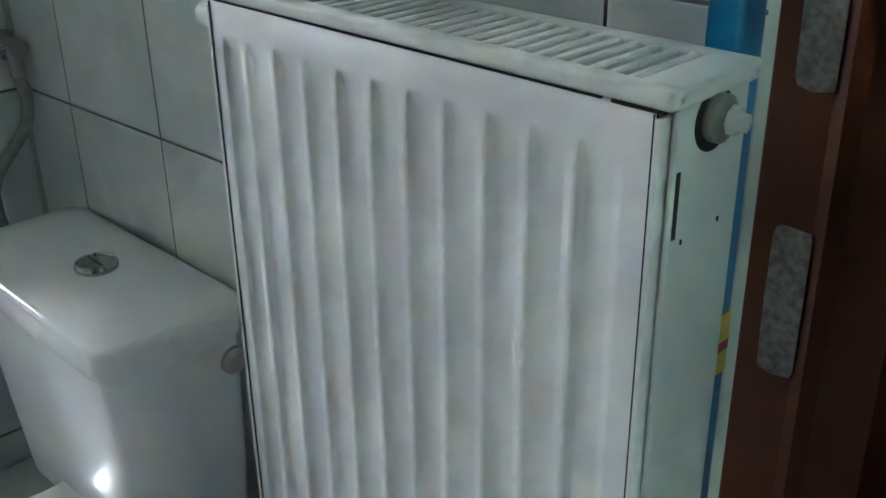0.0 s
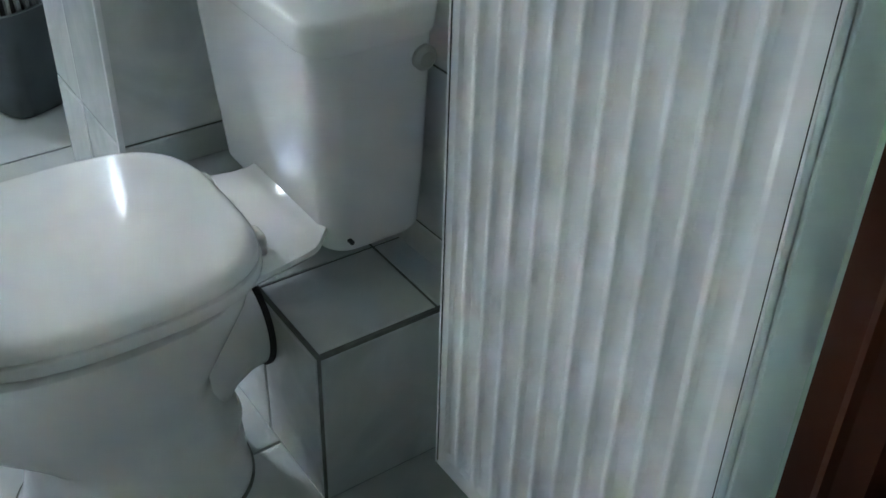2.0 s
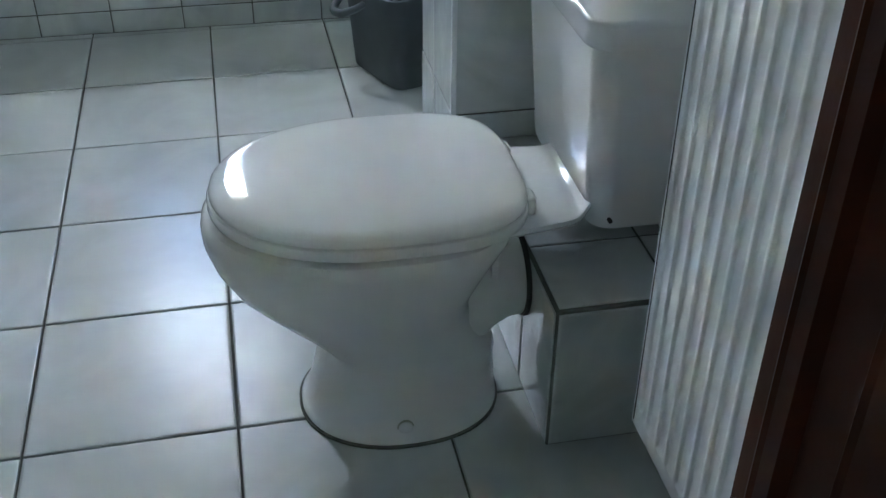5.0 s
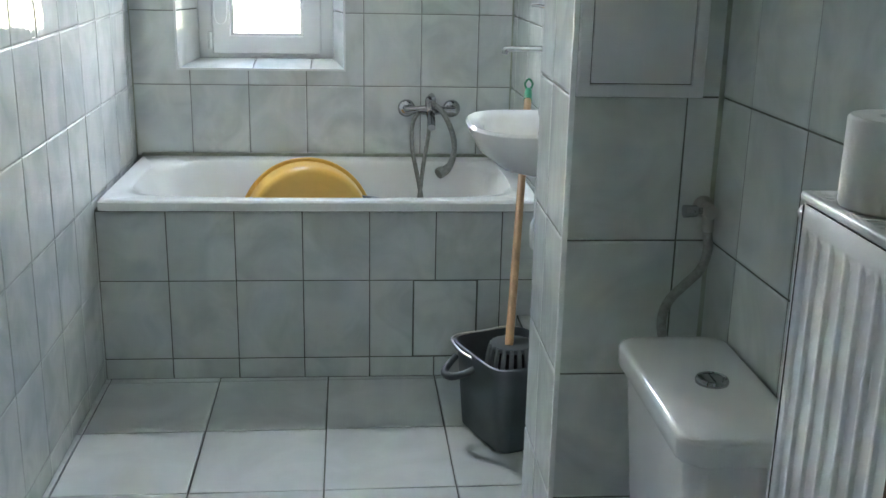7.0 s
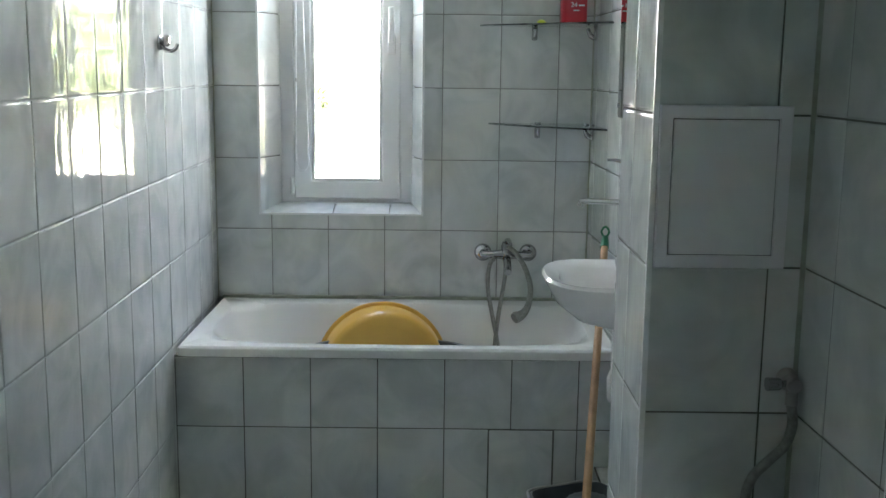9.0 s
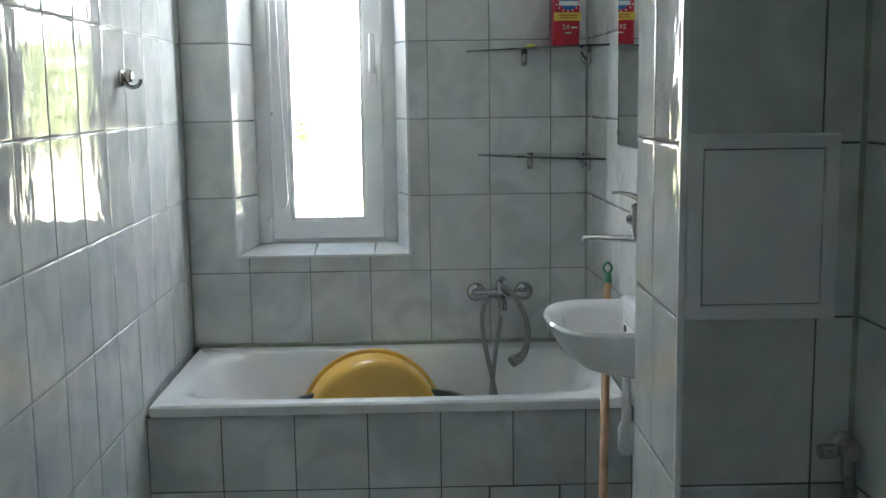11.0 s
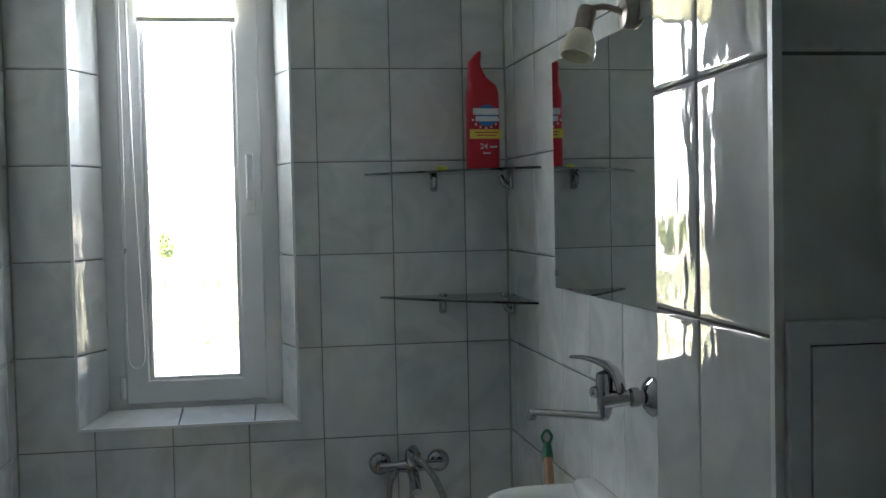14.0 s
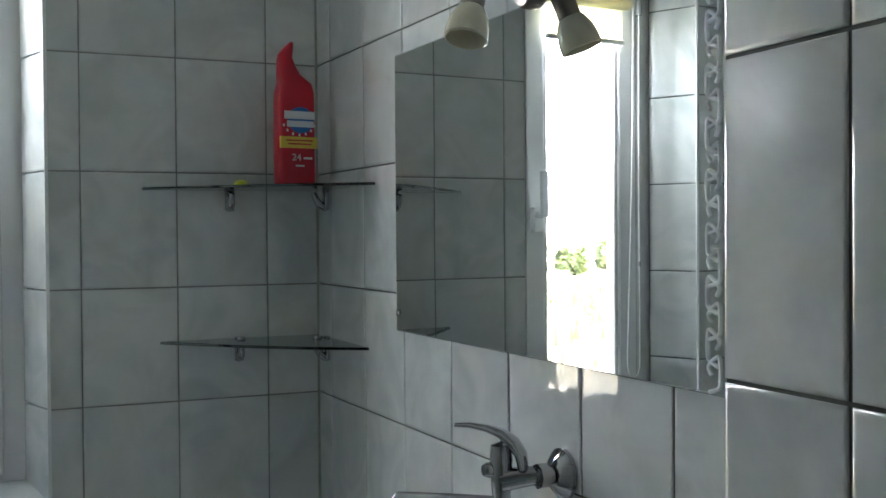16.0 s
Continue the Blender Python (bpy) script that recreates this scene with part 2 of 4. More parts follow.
def tube(points, radius, n=12, smooth_steps=8):
    """A round tube along a smooth line through the points; radius may be one number or one per point."""
    pts = [Vector(p) for p in points]
    rad = radius if isinstance(radius, (list, tuple)) else [radius] * len(pts)
    line, radii = [], []
    for i in range(len(pts) - 1):
        p0, p1, p2, p3 = pts[max(i - 1, 0)], pts[i], pts[i + 1], pts[min(i + 2, len(pts) - 1)]
        for k in range(smooth_steps):
            t = k / smooth_steps
            line.append(0.5 * (2 * p1 + (p2 - p0) * t + (2 * p0 - 5 * p1 + 4 * p2 - p3) * t * t + (3 * p1 - p0 - 3 * p2 + p3) * t ** 3))
            radii.append(rad[i] * (1 - t) + rad[i + 1] * t)
    line.append(pts[-1])
    radii.append(rad[-1])
    rings, side = [], None
    for i, p in enumerate(line):
        d = (line[min(i + 1, len(line) - 1)] - line[max(i - 1, 0)]).normalized()
        if side is None:
            side = d.orthogonal().normalized()
        side = (side - d * side.dot(d)).normalized()
        up = d.cross(side)
        rings.append([p + radii[i] * (math.cos(2 * math.pi * k / n) * side + math.sin(2 * math.pi * k / n) * up) for k in range(n)])
    return loft(rings)


def outline_prism(poly, z0, z1, inset=0.0012, pillow=0.0):
    """A slab over a counter-clockwise outline, its upper edge eased."""
    n = len(poly)
    def shrunk(by):
        out = []
        for i in range(n):
            a, b, c = Vector(poly[i - 1]), Vector(poly[i]), Vector(poly[(i + 1) % n])
            e0, e1 = (b - a).normalized(), (c - b).normalized()
            n0, n1 = Vector((-e0.y, e0.x)), Vector((-e1.y, e1.x))
            out.append(b + (n0 + n1) * (by / max(0.3, 1 + n0.dot(n1))))
        return out

    rings = [[(p[0], p[1], z0) for p in poly], [(p[0], p[1], z1 - inset) for p in poly], [(p.x, p.y, z1 - pillow) for p in shrunk(inset)]]
    if pillow:
        rings += [[(p.x, p.y, z1 - pillow * 0.3) for p in shrunk(0.005)], [(p.x, p.y, z1) for p in shrunk(0.011)]]
    return loft(rings)


TILE_MESHES = {}


def tile_piece(poly, material, thick):
    """A tile as (mesh, corner); tiles of one outline share a mesh."""
    ox, oy = min(p[0] for p in poly), min(p[1] for p in poly)
    key = (material.name, thick) + tuple((round(p[0] - ox, 3), round(p[1] - oy, 3)) for p in poly)
    if key not in TILE_MESHES:
        TILE_MESHES[key] = mesh_from("tile", outline_prism([(p[0] - ox, p[1] - oy) for p in poly], 0, thick, pillow=0.00032 if min(max(p[k] for p in poly) - min(p[k] for p in poly) for k in (0, 1)) > 0.03 and len(poly) == 4 else 0.0), material, True)
    return TILE_MESHES[key], (ox, oy)


def lines_between(first, pitch, lo, hi):
    k = math.floor((lo - first) / pitch)
    out = [lo]
    while first + k * pitch < hi - 0.004:
        if first + k * pitch > lo + 0.004:
            out.append(first + k * pitch)
        k += 1
    return out + [hi]


def cut(cell, hole):
    """What a hole leaves of a tile: outlines."""
    x0, x1, y0, y1 = cell
    if hole is None or hole[0] >= x1 or hole[1] <= x0 or hole[2] >= y1 or hole[3] <= y0:
        return [[(x0, y0), (x1, y0), (x1, y1), (x0, y1)]]
    a, b, c, d = max(hole[0], x0), min(hole[1], x1), max(hole[2], y0), min(hole[3], y1)
    left, right, low, high = a > x0 + 0.004, b < x1 - 0.004, c > y0 + 0.004, d < y1 - 0.004
    if not (left or right or low or high):
        return []
    if left and low and not right and not high:
        return [[(x0, y0), (x1, y0), (x1, c), (a, c), (a, y1), (x0, y1)]]
    if right and low and not left and not high:
        return [[(x0, y0), (x1, y0), (x1, y1), (b, y1), (b, c), (x0, c)]]
    if left and high and not right and not low:
        return [[(x0, y0), (a, y0), (a, d), (x1, d), (x1, y1), (x0, y1)]]
    if right and high and not left and not low:
        return [[(x0, d), (b, d), (b, y0), (x1, y0), (x1, y1), (x0, y1)]]
    out = []
    if left:
        out.append([(x0, y0), (a, y0), (a, y1), (x0, y1)])
    if right:
        out.append([(b, y0), (x1, y0), (x1, y1), (b, y1)])
    if low:
        out.append([(x0, y0), (x1, y0), (x1, c), (x0, c)])
    if high:
        out.append([(x0, d), (x1, d), (x1, y1), (x0, y1)])
    return out


JOINT, THICK = 0.0034, 0.007


def lay(parent, frame_of_wall, us, vs, material=None, hole=None, joint=JOINT, thick=THICK):
    """Tiles on a plane: u along, v up, out of the plane towards the room."""
    material = material or M_TILE
    h = joint / 2
    for u0, u1 in zip(us, us[1:]):
        for v0, v1 in zip(vs, vs[1:]):
            if u1 - u0 < 0.012 or v1 - v0 < 0.012:
                continue
            wide = None if hole is None else (hole[0] - h, hole[1] + h, hole[2] - h, hole[3] + h)
            for poly in cut((u0 + h, u1 - h, v0 + h, v1 - h), wide):
                me, (ox, oy) = tile_piece(poly, material, thick)
                ob = new("tile", me)
                ob.parent = parent
                ob.matrix_world = frame_of_wall @ pose(ox + random.uniform(-0.0003, 0.0003), oy, random.uniform(-0.0004, 0.0003) - thick,
                                                       random.uniform(-0.12, 0.12), random.uniform(-0.12, 0.12), 0)


def plane_frame(origin, along, up=(0, 0, 1)):
    """u along, v up, w = u x v."""
    u, v = Vector(along).normalized(), Vector(up).normalized()
    w = u.cross(v)
    m = Matrix((u, v, w)).transposed().to_4x4()
    m.translation = origin
    return m


# ---- plan ----
Y_BACK, TOP = 4.0, 2.55
LEFT_LEAN, RIGHT_LEAN, X_RIGHT = 0.012, 0.040, 1.314
Y_DOOR = 0.806


def left_x(y):
    return LEFT_LEAN * (Y_BACK - y)


def right_x(y):
    return X_RIGHT + RIGHT_LEAN * (Y_BACK - y)


ROWS_Z = [0.0] + [0.066 + 0.25 * k for k in range(10)] + [TOP]
WIN = (0.155, 0.728, 0.871, 2.19)
PIL_X, PIL_Y0, PIL_Y1 = 1.134, 2.03, 2.335


def structure(name, bm, material, label, category):
    return tagged(part(name, bm, material), label, category, kind="structure")


# outer shells behind the tiles; tiled faces stand in front of them
g = 0.0022
back = structure("wall_north", merge(
    block(-0.3, WIN[0], 4 + g, 4.36, -0.2, TOP + 0.2), block(WIN[1], 1.9, 4 + g, 4.36, -0.2, TOP + 0.2),
    block(WIN[0], WIN[1], 4 + g, 4.36, -0.2, WIN[2] - 0.006), block(WIN[0], WIN[1], 4 + g, 4.36, WIN[3], TOP + 0.2)),
    M_GROUT_LIGHT, "light grey marbled wall tiles with dark joints round a window", "wall")


def slab_between(p, q, depth, z0, z1):
    """A wall along p-q, its body on the right-hand side of the way from p to q."""
    p, q = Vector(p), Vector(q)
    d = (q - p).normalized()
    r = Vector((d.y, -d.x)) * depth
    pts = [p, q, q + r, p + r]
    return loft([[(a.x, a.y, z0) for a in pts], [(a.x, a.y, z1) for a in pts]])


left = structure("wall_west", slab_between((left_x(Y_DOOR) - g, Y_DOOR - 0.02), (left_x(4.0) - g, 4.02), -0.25, -0.2, TOP + 0.2),
                 M_GROUT_PALE, "glossy light grey marbled wall tiles with dark joints", "wall")
right = structure("wall_east", slab_between((right_x(Y_DOOR) + g, Y_DOOR - 0.02), (right_x(4.0) + g, 4.02), 0.25, -0.2, TOP + 0.2),
                  M_GROUT, "light grey marbled wall tiles behind toilet and basin", "wall")
pillar = structure("pillar", block(PIL_X + g, right_x(2.2), PIL_Y0 + g, PIL_Y1 - g, 0, TOP + 0.1), M_GROUT,
                   "tiled installation shaft beside the toilet", "pillar")
floor = structure("floor", block(-0.2, 1.75, Y_DOOR - 0.22, 4.1, -0.2, -0.008), M_GROUT, "pale glazed square floor tiles with dark joints", "floor")
ceiling = structure("ceiling", block(-0.3, 1.9, Y_DOOR - 0.22, 4.2, TOP, TOP + 0.2), M_PLASTER, "plain white painted ceiling", "ceiling")

# door wall with its opening, and the hall that closes the place behind it
DOOR = (0.265, 1.065, 2.03)
south = structure("wall_south", merge(
    block(-0.35, DOOR[0] - 0.02, 0.64, Y_DOOR, -0.2, TOP + 0.2), block(DOOR[1] + 0.0125, 1.95, 0.64, Y_DOOR, -0.2, TOP + 0.2),
    block(DOOR[0] - 0.02, DOOR[1] + 0.0125, 0.64, Y_DOOR, DOOR[2] + 0.02, TOP + 0.2)), M_MINT, "mint green painted plaster round the door", "wall")
hall_floor = structure("hall_floor", block(-1.2, 2.4, -1.7, Y_DOOR - 0.22, -0.2, -0.004), M_HALLFLOOR, "brown hall floor outside the door", "floor")
hall_ceiling = structure("hall_ceiling", block(-1.2, 2.4, -1.7, 0.64, TOP, TOP + 0.2), M_PLASTER, "plain white hall ceiling", "ceiling")
# unseen walls; the side opening is added so daylight brightens the room
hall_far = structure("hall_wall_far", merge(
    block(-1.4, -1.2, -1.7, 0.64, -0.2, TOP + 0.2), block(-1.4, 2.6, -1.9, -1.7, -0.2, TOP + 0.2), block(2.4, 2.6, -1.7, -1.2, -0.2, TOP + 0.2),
    block(2.4, 2.6, -0.6, 0.64, -0.2, TOP + 0.2), block(2.4, 2.6, -1.2, -0.6, -0.2, 1.45), block(2.4, 2.6, -1.2, -0.6, 1.9, TOP + 0.2)), M_PLASTER, "unseen plain white hall walls with an added daylight opening", "wall")
hall_wall = structure("hall_wall", merge(block(-1.2, DOOR[0] - 0.006, 0.60, 0.637, 0, TOP), block(DOOR[1] + 0.006, 2.4, 0.60, 0.637, 0, TOP), block(DOOR[1] + 0.006, DOOR[1] + 0.012, 0.63, 0.662, 0, DOOR[2]), block(DOOR[0] - 0.006, DOOR[1] + 0.006, 0.60, 0.637, DOOR[2] + 0.07, TOP)),
                      M_ORANGE, "orange painted hall walls", "wall")

frame_thing = thing("door_frame", "dark brown painted wooden door frame with paper tape patches", "door frame", kind="structure")


def jamb(x, s):
    """A rebated jamb; s = 1 faces towards smaller x."""
    poly = [(0.0015, 0.7970), (0.004, 0.7985), (0.012, 0.7985), (0.012, 0.664), (0.004, 0.662), (0.0, 0.668),
            (-0.002, 0.694), (-0.004, 0.699), (0.000, 0.704), (0.010, 0.707), (0.010, 0.752), (0.0, 0.757), (0.0, 0.772), (-0.002, 0.776), (0.0, 0.780)]
    pts = [(x + s * a, b) for a, b in poly]
    return loft([[(a, b, 0.0) for a, b in pts], [(a, b, DOOR[2] + 0.02) for a, b in pts]])


part("jamb", jamb(DOOR[1], 1), M_BROWN, frame_thing)
part("jamb", jamb(DOOR[0], -1), M_BROWN, frame_thing)
part("head", block(DOOR[0] - 0.01, DOOR[1] + 0.01, 0.664, 0.80, DOOR[2], DOOR[2] + 0.07, 0.004), M_BROWN, frame_thing)
for z0, z1 in ((1.063, 1.106), (1.143, 1.20), (0.60, 0.66)):
    rr = random.Random(int(z0 * 1000))
    edge = [(0.7915, z0 + 0.002), (0.7918, (z0 + z1) / 2), (0.7915, z1 - 0.0025), (0.7908, z1 - 0.0005), (0.7865, z1), (0.7822, z1 - 0.0006), (0.7815, z1 - 0.002), (0.7816, (z0 * 2 + z1) / 3), (0.7815, z0 + 0.002), (0.7822, z0 + 0.0005), (0.787, z0), (0.7908, z0 + 0.0006)]
    edge = [(-(a - 0.002 + rr.uniform(-0.0002, 0.0002)), b + rr.uniform(-0.0004, 0.0004)) for a, b in edge]
    strip = outline_prism(edge, -0.001, 0.0008, 0.0003)
    bmesh.ops.transform(strip, matrix=plane_frame((DOOR[1] - 0.0004, 0, 0), (0, -1, 0)), verts=strip.verts)
    part("tape_patch", strip, M_TAPE, frame_thing, "grey crumpled paper tape patch")

# ---- window ----
WINDOW_AT = Matrix.Translation((0.75 * 0.023, -0.075, 1.42 * 0.023)) @ Matrix.Diagonal((0.977, 1.0, 0.977, 1.0))
window = thing("window_1", "white plastic tilt window in a tiled reveal", "window", WINDOW_AT, kind="structure")
FY = 4.215
IN = (0.214, 0.684, 0.897, 2.143)
REVEAL_Y = 4.14


def frame_ring(x0, x1, z0, z1, wide, y0, y1, bevel=0.003):
    """A welded frame: one eased section carried round the four sides."""
    section = ((0.0, y1), (0.0, y0 + bevel), (bevel * 0.3, y0 + bevel * 0.3), (bevel, y0), (wide - bevel, y0), (wide - bevel * 0.3, y0 + bevel * 0.3), (wide, y0 + bevel), (wide, y1), (0.0, y1))
    bm = loft([[(x0 + d, y, z0 + d), (x1 - d, y, z0 + d), (x1 - d, y, z1 - d), (x0 + d, y, z1 - d)] for d, y in section], False, False)
    bmesh.ops.remove_doubles(bm, verts=bm.verts, dist=1e-6)
    return bm


part("window_frame", frame_ring(0.150, 0.722, 0.862, 2.20, 0.102, FY + 0.01, FY + 0.08), M_PVC, window)
sash = part("sash", frame_ring(0.245, 0.640, 0.895, 2.13, 0.068, FY + 0.001, FY + 0.06, 0.006), M_PVC, window)
part("glazing_bead", frame_ring(0.313, 0.574, 0.961, 2.07, 0.012, FY + 0.006, FY + 0.022), M_PVC, window)
pane = part("pane", block(0.314, 0.573, FY + 0.026, FY + 0.032, 0.962, 2.07), M_PANE, window)
pane.visible_shadow = False
handle = part("handle", merge(block(0.596, 0.622, FY - 0.020, FY + 0.002, 1.43, 1.50, 0.003), block(0.600, 0.618, FY - 0.055, FY - 0.02, 1.47, 1.49, 0.004),
                              block(0.599, 0.619, FY - 0.058, FY - 0.040, 1.47, 1.60, 0.005)), M_PVC, window)
for z in (0.945, 2.10):
    part("hinge", merge(turned([(0.0, -0.03), (0.008, -0.03), (0.008, 0.03), (0.0, 0.03)], 12, "z", (0.238, FY - 0.002, z)), block(0.230, 0.246, FY - 0.004, FY + 0.012, z - 0.03, z + 0.03, 0.002)), M_PVC, window)

blind = thing("roller_blind", "rolled-up cream roller blind with a bead chain", "blind", WINDOW_AT)
part("roller", turned([(0, 0.30), (0.018, 0.30), (0.018, 0.59), (0, 0.59)], 20, "x", (0, FY - 0.03, 2.09)), M_BLIND, blind)
part("fabric", block(0.312, 0.575, FY - 0.0165, FY - 0.0155, 1.985, 2.09), M_BLIND, blind)
part("bottom_bar", block(0.308, 0.579, FY - 0.022, FY - 0.012, 1.972, 1.986, 0.002), M_PVC, blind)
chain = [(0.262, FY - 0.03, 2.08), (0.262, FY - 0.028, 1.6), (0.258, FY - 0.026, 1.10), (0.262, FY - 0.026, 1.02), (0.283, FY - 0.026, 1.003), (0.302, FY - 0.026, 1.03),
         (0.302, FY - 0.026, 1.12), (0.288, FY - 0.028, 1.6), (0.282, FY - 0.03, 2.08)]
part("chain", tube(chain, 0.0025, 6), M_PVC, blind)
part("chain_joint", turned([(0, -0.008), (0.004, -0.006), (0.004, 0.006), (0, 0.008)], 8, "z", (0.2605, FY - 0.027, 1.335)), M_STEEL, blind)

# ---- bath ----
bath = thing("bathtub", "white enamelled built-in bath with tiled front", "bathtub", pose(0, 0, 0))
X0, X1, BY0, BY1, BZ = 0.018, 1.322, 3.318, 3.992, 0.568
cx, cy = (X0 + X1) / 2, (BY0 + BY1) / 2
hx, hy = (X1 - X0) / 2, (BY1 - BY0) / 2
N = 96
rings = [super_ring(cx, cy, BZ - 0.032, hx - 0.004, hy - 0.004, N, 60), super_ring(cx, cy, BZ - 0.030, hx, hy, N, 60), super_ring(cx, cy, BZ - 0.006, hx, hy, N, 60),
         super_ring(cx, cy, BZ, hx - 0.006, hy - 0.006, N, 60), super_ring(cx, cy, BZ, hx - 0.045, hy - 0.045, N, 7), super_ring(cx, cy, BZ - 0.004, hx - 0.062, hy - 0.062, N, 5),
         super_ring(cx, cy, BZ - 0.025, hx - 0.078, hy - 0.075, N, 4.5), super_ring(cx + 0.01, cy, BZ - 0.15, hx - 0.125, hy - 0.095, N, 4.2), super_ring(cx + 0.02, cy, BZ - 0.30, hx - 0.18, hy - 0.12, N, 4),
         super_ring(cx + 0.02, cy, BZ - 0.375, hx - 0.23, hy - 0.16, N, 3.6), super_ring(cx + 0.02, cy, BZ - 0.385, hx - 0.35, hy - 0.24, N, 3)]
part("tub", loft(rings, cap0=False), M_BATH, bath, smooth=True)
part("drain", turned([(0, 0), (0.03, 0), (0.033, 0.003), (0.028, 0.006), (0, 0.004)], 24, "z", (1.12, 3.66, BZ - 0.386)), M_CHROME, bath, smooth=True)
bath_panel = structure("bath_panel", block(left_x(3.33) - 0.001, right_x(3.33) + 0.001, 3.337 + g, 3.37, 0, 0.536), M_GROUT_BATH, "tiled bath front with a removable inspection tile", "bath panel")

washbowl = thing("washbowl", "ochre yellow round plastic washbowl leaning in the bath", "washbowl", pose(0.62, 3.62, 0.405, -99, 0, 8))
part("bowl", turned([(0, -0.003), (0.150, -0.003), (0.178, -0.005), (0.192, 0.003), (0.199, 0.02), (0.208, 0.09), (0.2115, 0.124), (0.2085, 0.124), (0.200, 0.09), (0.187, 0.025), (0.178, 0.008), (0, 0.004)], 64), M_BASIN, washbowl, smooth=True)
part("rim", turned([(0.209, 0.120), (0.2125, 0.1195), (0.222, 0.1195), (0.2245, 0.123), (0.222, 0.1275), (0.212, 0.1275), (0.209, 0.124)], 64), M_BASIN, washbowl, smooth=True)

laundry_tub = thing("laundry_tub", "dark grey oval plastic tub standing in the bath", "tub", pose(0.632, 3.585, BZ - 0.384) @ Matrix.Diagonal((1, 1, 0.955, 1)))
part("shell", loft([super_ring(0, 0, z, a, b, 48, 2.4) for a, b, z in ((0.200, 0.105, 0.0), (0.210, 0.112, 0.006), (0.250, 0.140, 0.312), (0.262, 0.150, 0.314), (0.262, 0.150, 0.322), (0.246, 0.137, 0.322), (0.206, 0.108, 0.012))]), M_BUCKET, laundry_tub, smooth=True)

# bath mixer with its hose
mixer = thing("bath_mixer", "chrome wall-mounted bath mixer with shower hose", "bath mixer")
for x in (0.945, 1.105):
    part("rosette", turned([(0, 3.999), (0.031, 3.999), (0.031, 3.992), (0.024, 3.982), (0.014, 3.978), (0.012, 3.955), (0, 3.955)], 28, "y", (x, 0, 0.741)), M_CHROME, mixer, smooth=True)
part("body", merge(tube([(0.940, 3.945, 0.741), (0.985, 3.94, 0.743), (1.025, 3.935, 0.745), (1.065, 3.94, 0.743), (1.110, 3.945, 0.741)], [0.013, 0.014, 0.020, 0.014, 0.013], 20),
                   turned([(0, 0.715), (0.012, 0.715), (0.016, 0.74), (0.019, 0.775), (0.016, 0.79), (0, 0.794)], 24, "z", (1.025, 3.93, 0))), M_CHROME, mixer, smooth=True)
part("lever", tube([(1.025, 3.93, 0.785), (1.028, 3.90, 0.80), (1.032, 3.84, 0.797)], [0.014, 0.009, 0.007], 12), M_CHROME, mixer, smooth=True)
part("spout", tube([(1.025, 3.93, 0.73), (1.025, 3.88, 0.725), (1.025, 3.83, 0.70)], [0.015, 0.014, 0.013], 14), M_CHROME, mixer, smooth=True)
part("hose", tube([(1.022, 3.925, 0.715), (1.018, 3.90, 0.66), (1.000, 3.87, 0.56), (0.985, 3.84, 0.44), (0.975, 3.82, 0.30), (0.98, 3.80, 0.225), (1.03, 3.79, 0.20), (1.03, 3.82, 0.26), (1.008, 3.84, 0.38), (0.985, 3.86, 0.50),
                   (0.962, 3.90, 0.62), (0.965, 3.925, 0.70), (0.985, 3.93, 0.735)], 0.0075, 10), M_HOSE, mixer, smooth=True)
part("hand_shower", tube([(1.030, 3.91, 0.775), (1.055, 3.89, 0.757), (1.085, 3.88, 0.710), (1.104, 3.87, 0.655), (1.104, 3.86, 0.605), (1.092, 3.845, 0.570), (1.074, 3.835, 0.552), (1.058, 3.83, 0.545), (1.050, 3.825, 0.541)], [0.007, 0.0085, 0.009, 0.0095, 0.010, 0.012, 0.017, 0.021, 0.019], 14), M_HOSE, mixer, smooth=True)

# ---- wash basin ----
BX, BYC, BTOP = right_x(3.10), 3.10, 0.845
basin = thing("wash_basin", "small white porcelain wall-hung wash basin", "wash basin", pose(BX, BYC, 0))
NB = 64


def basin_ring(k, reach, half, z, off=0.0):
    out = []
    for i in range(NB):
        a = 2 * math.pi * i / NB
        c, s = math.cos(a), math.sin(a)
        r = 2 / (2.4 if c < 0 else 8)
        out.append((-reach * 0.46 - off + reach * (0.54 if c < 0 else 0.46) * math.copysign(abs(c) ** r, c), half * math.copysign(abs(s) ** (2 / 2.6), s), z))
    return out


bowl = [basin_ring(0, 0.10, 0.07, BTOP - 0.145), basin_ring(0, 0.19, 0.12, BTOP - 0.12), basin_ring(0, 0.245, 0.175, BTOP - 0.075), basin_ring(0, 0.270, 0.205, BTOP - 0.03), basin_ring(0, 0.280, 0.212, BTOP - 0.008),
        basin_ring(0, 0.275, 0.208, BTOP), basin_ring(0, 0.250, 0.190, BTOP - 0.003, 0.012), basin_ring(0, 0.195, 0.168, BTOP - 0.02, 0.038), basin_ring(0, 0.170, 0.145, BTOP - 0.07, 0.045), basin_ring(0, 0.12, 0.09, BTOP - 0.115, 0.07), basin_ring(0, 0.03, 0.03, BTOP - 0.12, 0.11)]
part("bowl", loft(bowl), M_PORCELAIN, basin, smooth=True)
part("back_ledge", block(-0.055, -0.001, -0.20, 0.20, BTOP - 0.055, BTOP + 0.014, 0.012, 4), M_PORCELAIN, basin, smooth=True)
# solid black disc in place of the shaded overflow hole
part("overflow", turned([(0, 0), (0.009, 0), (0.009, 0.004), (0, 0.004)], 16, "x", (-0.083, 0.0, BTOP - 0.035)), M_BLACK, basin)
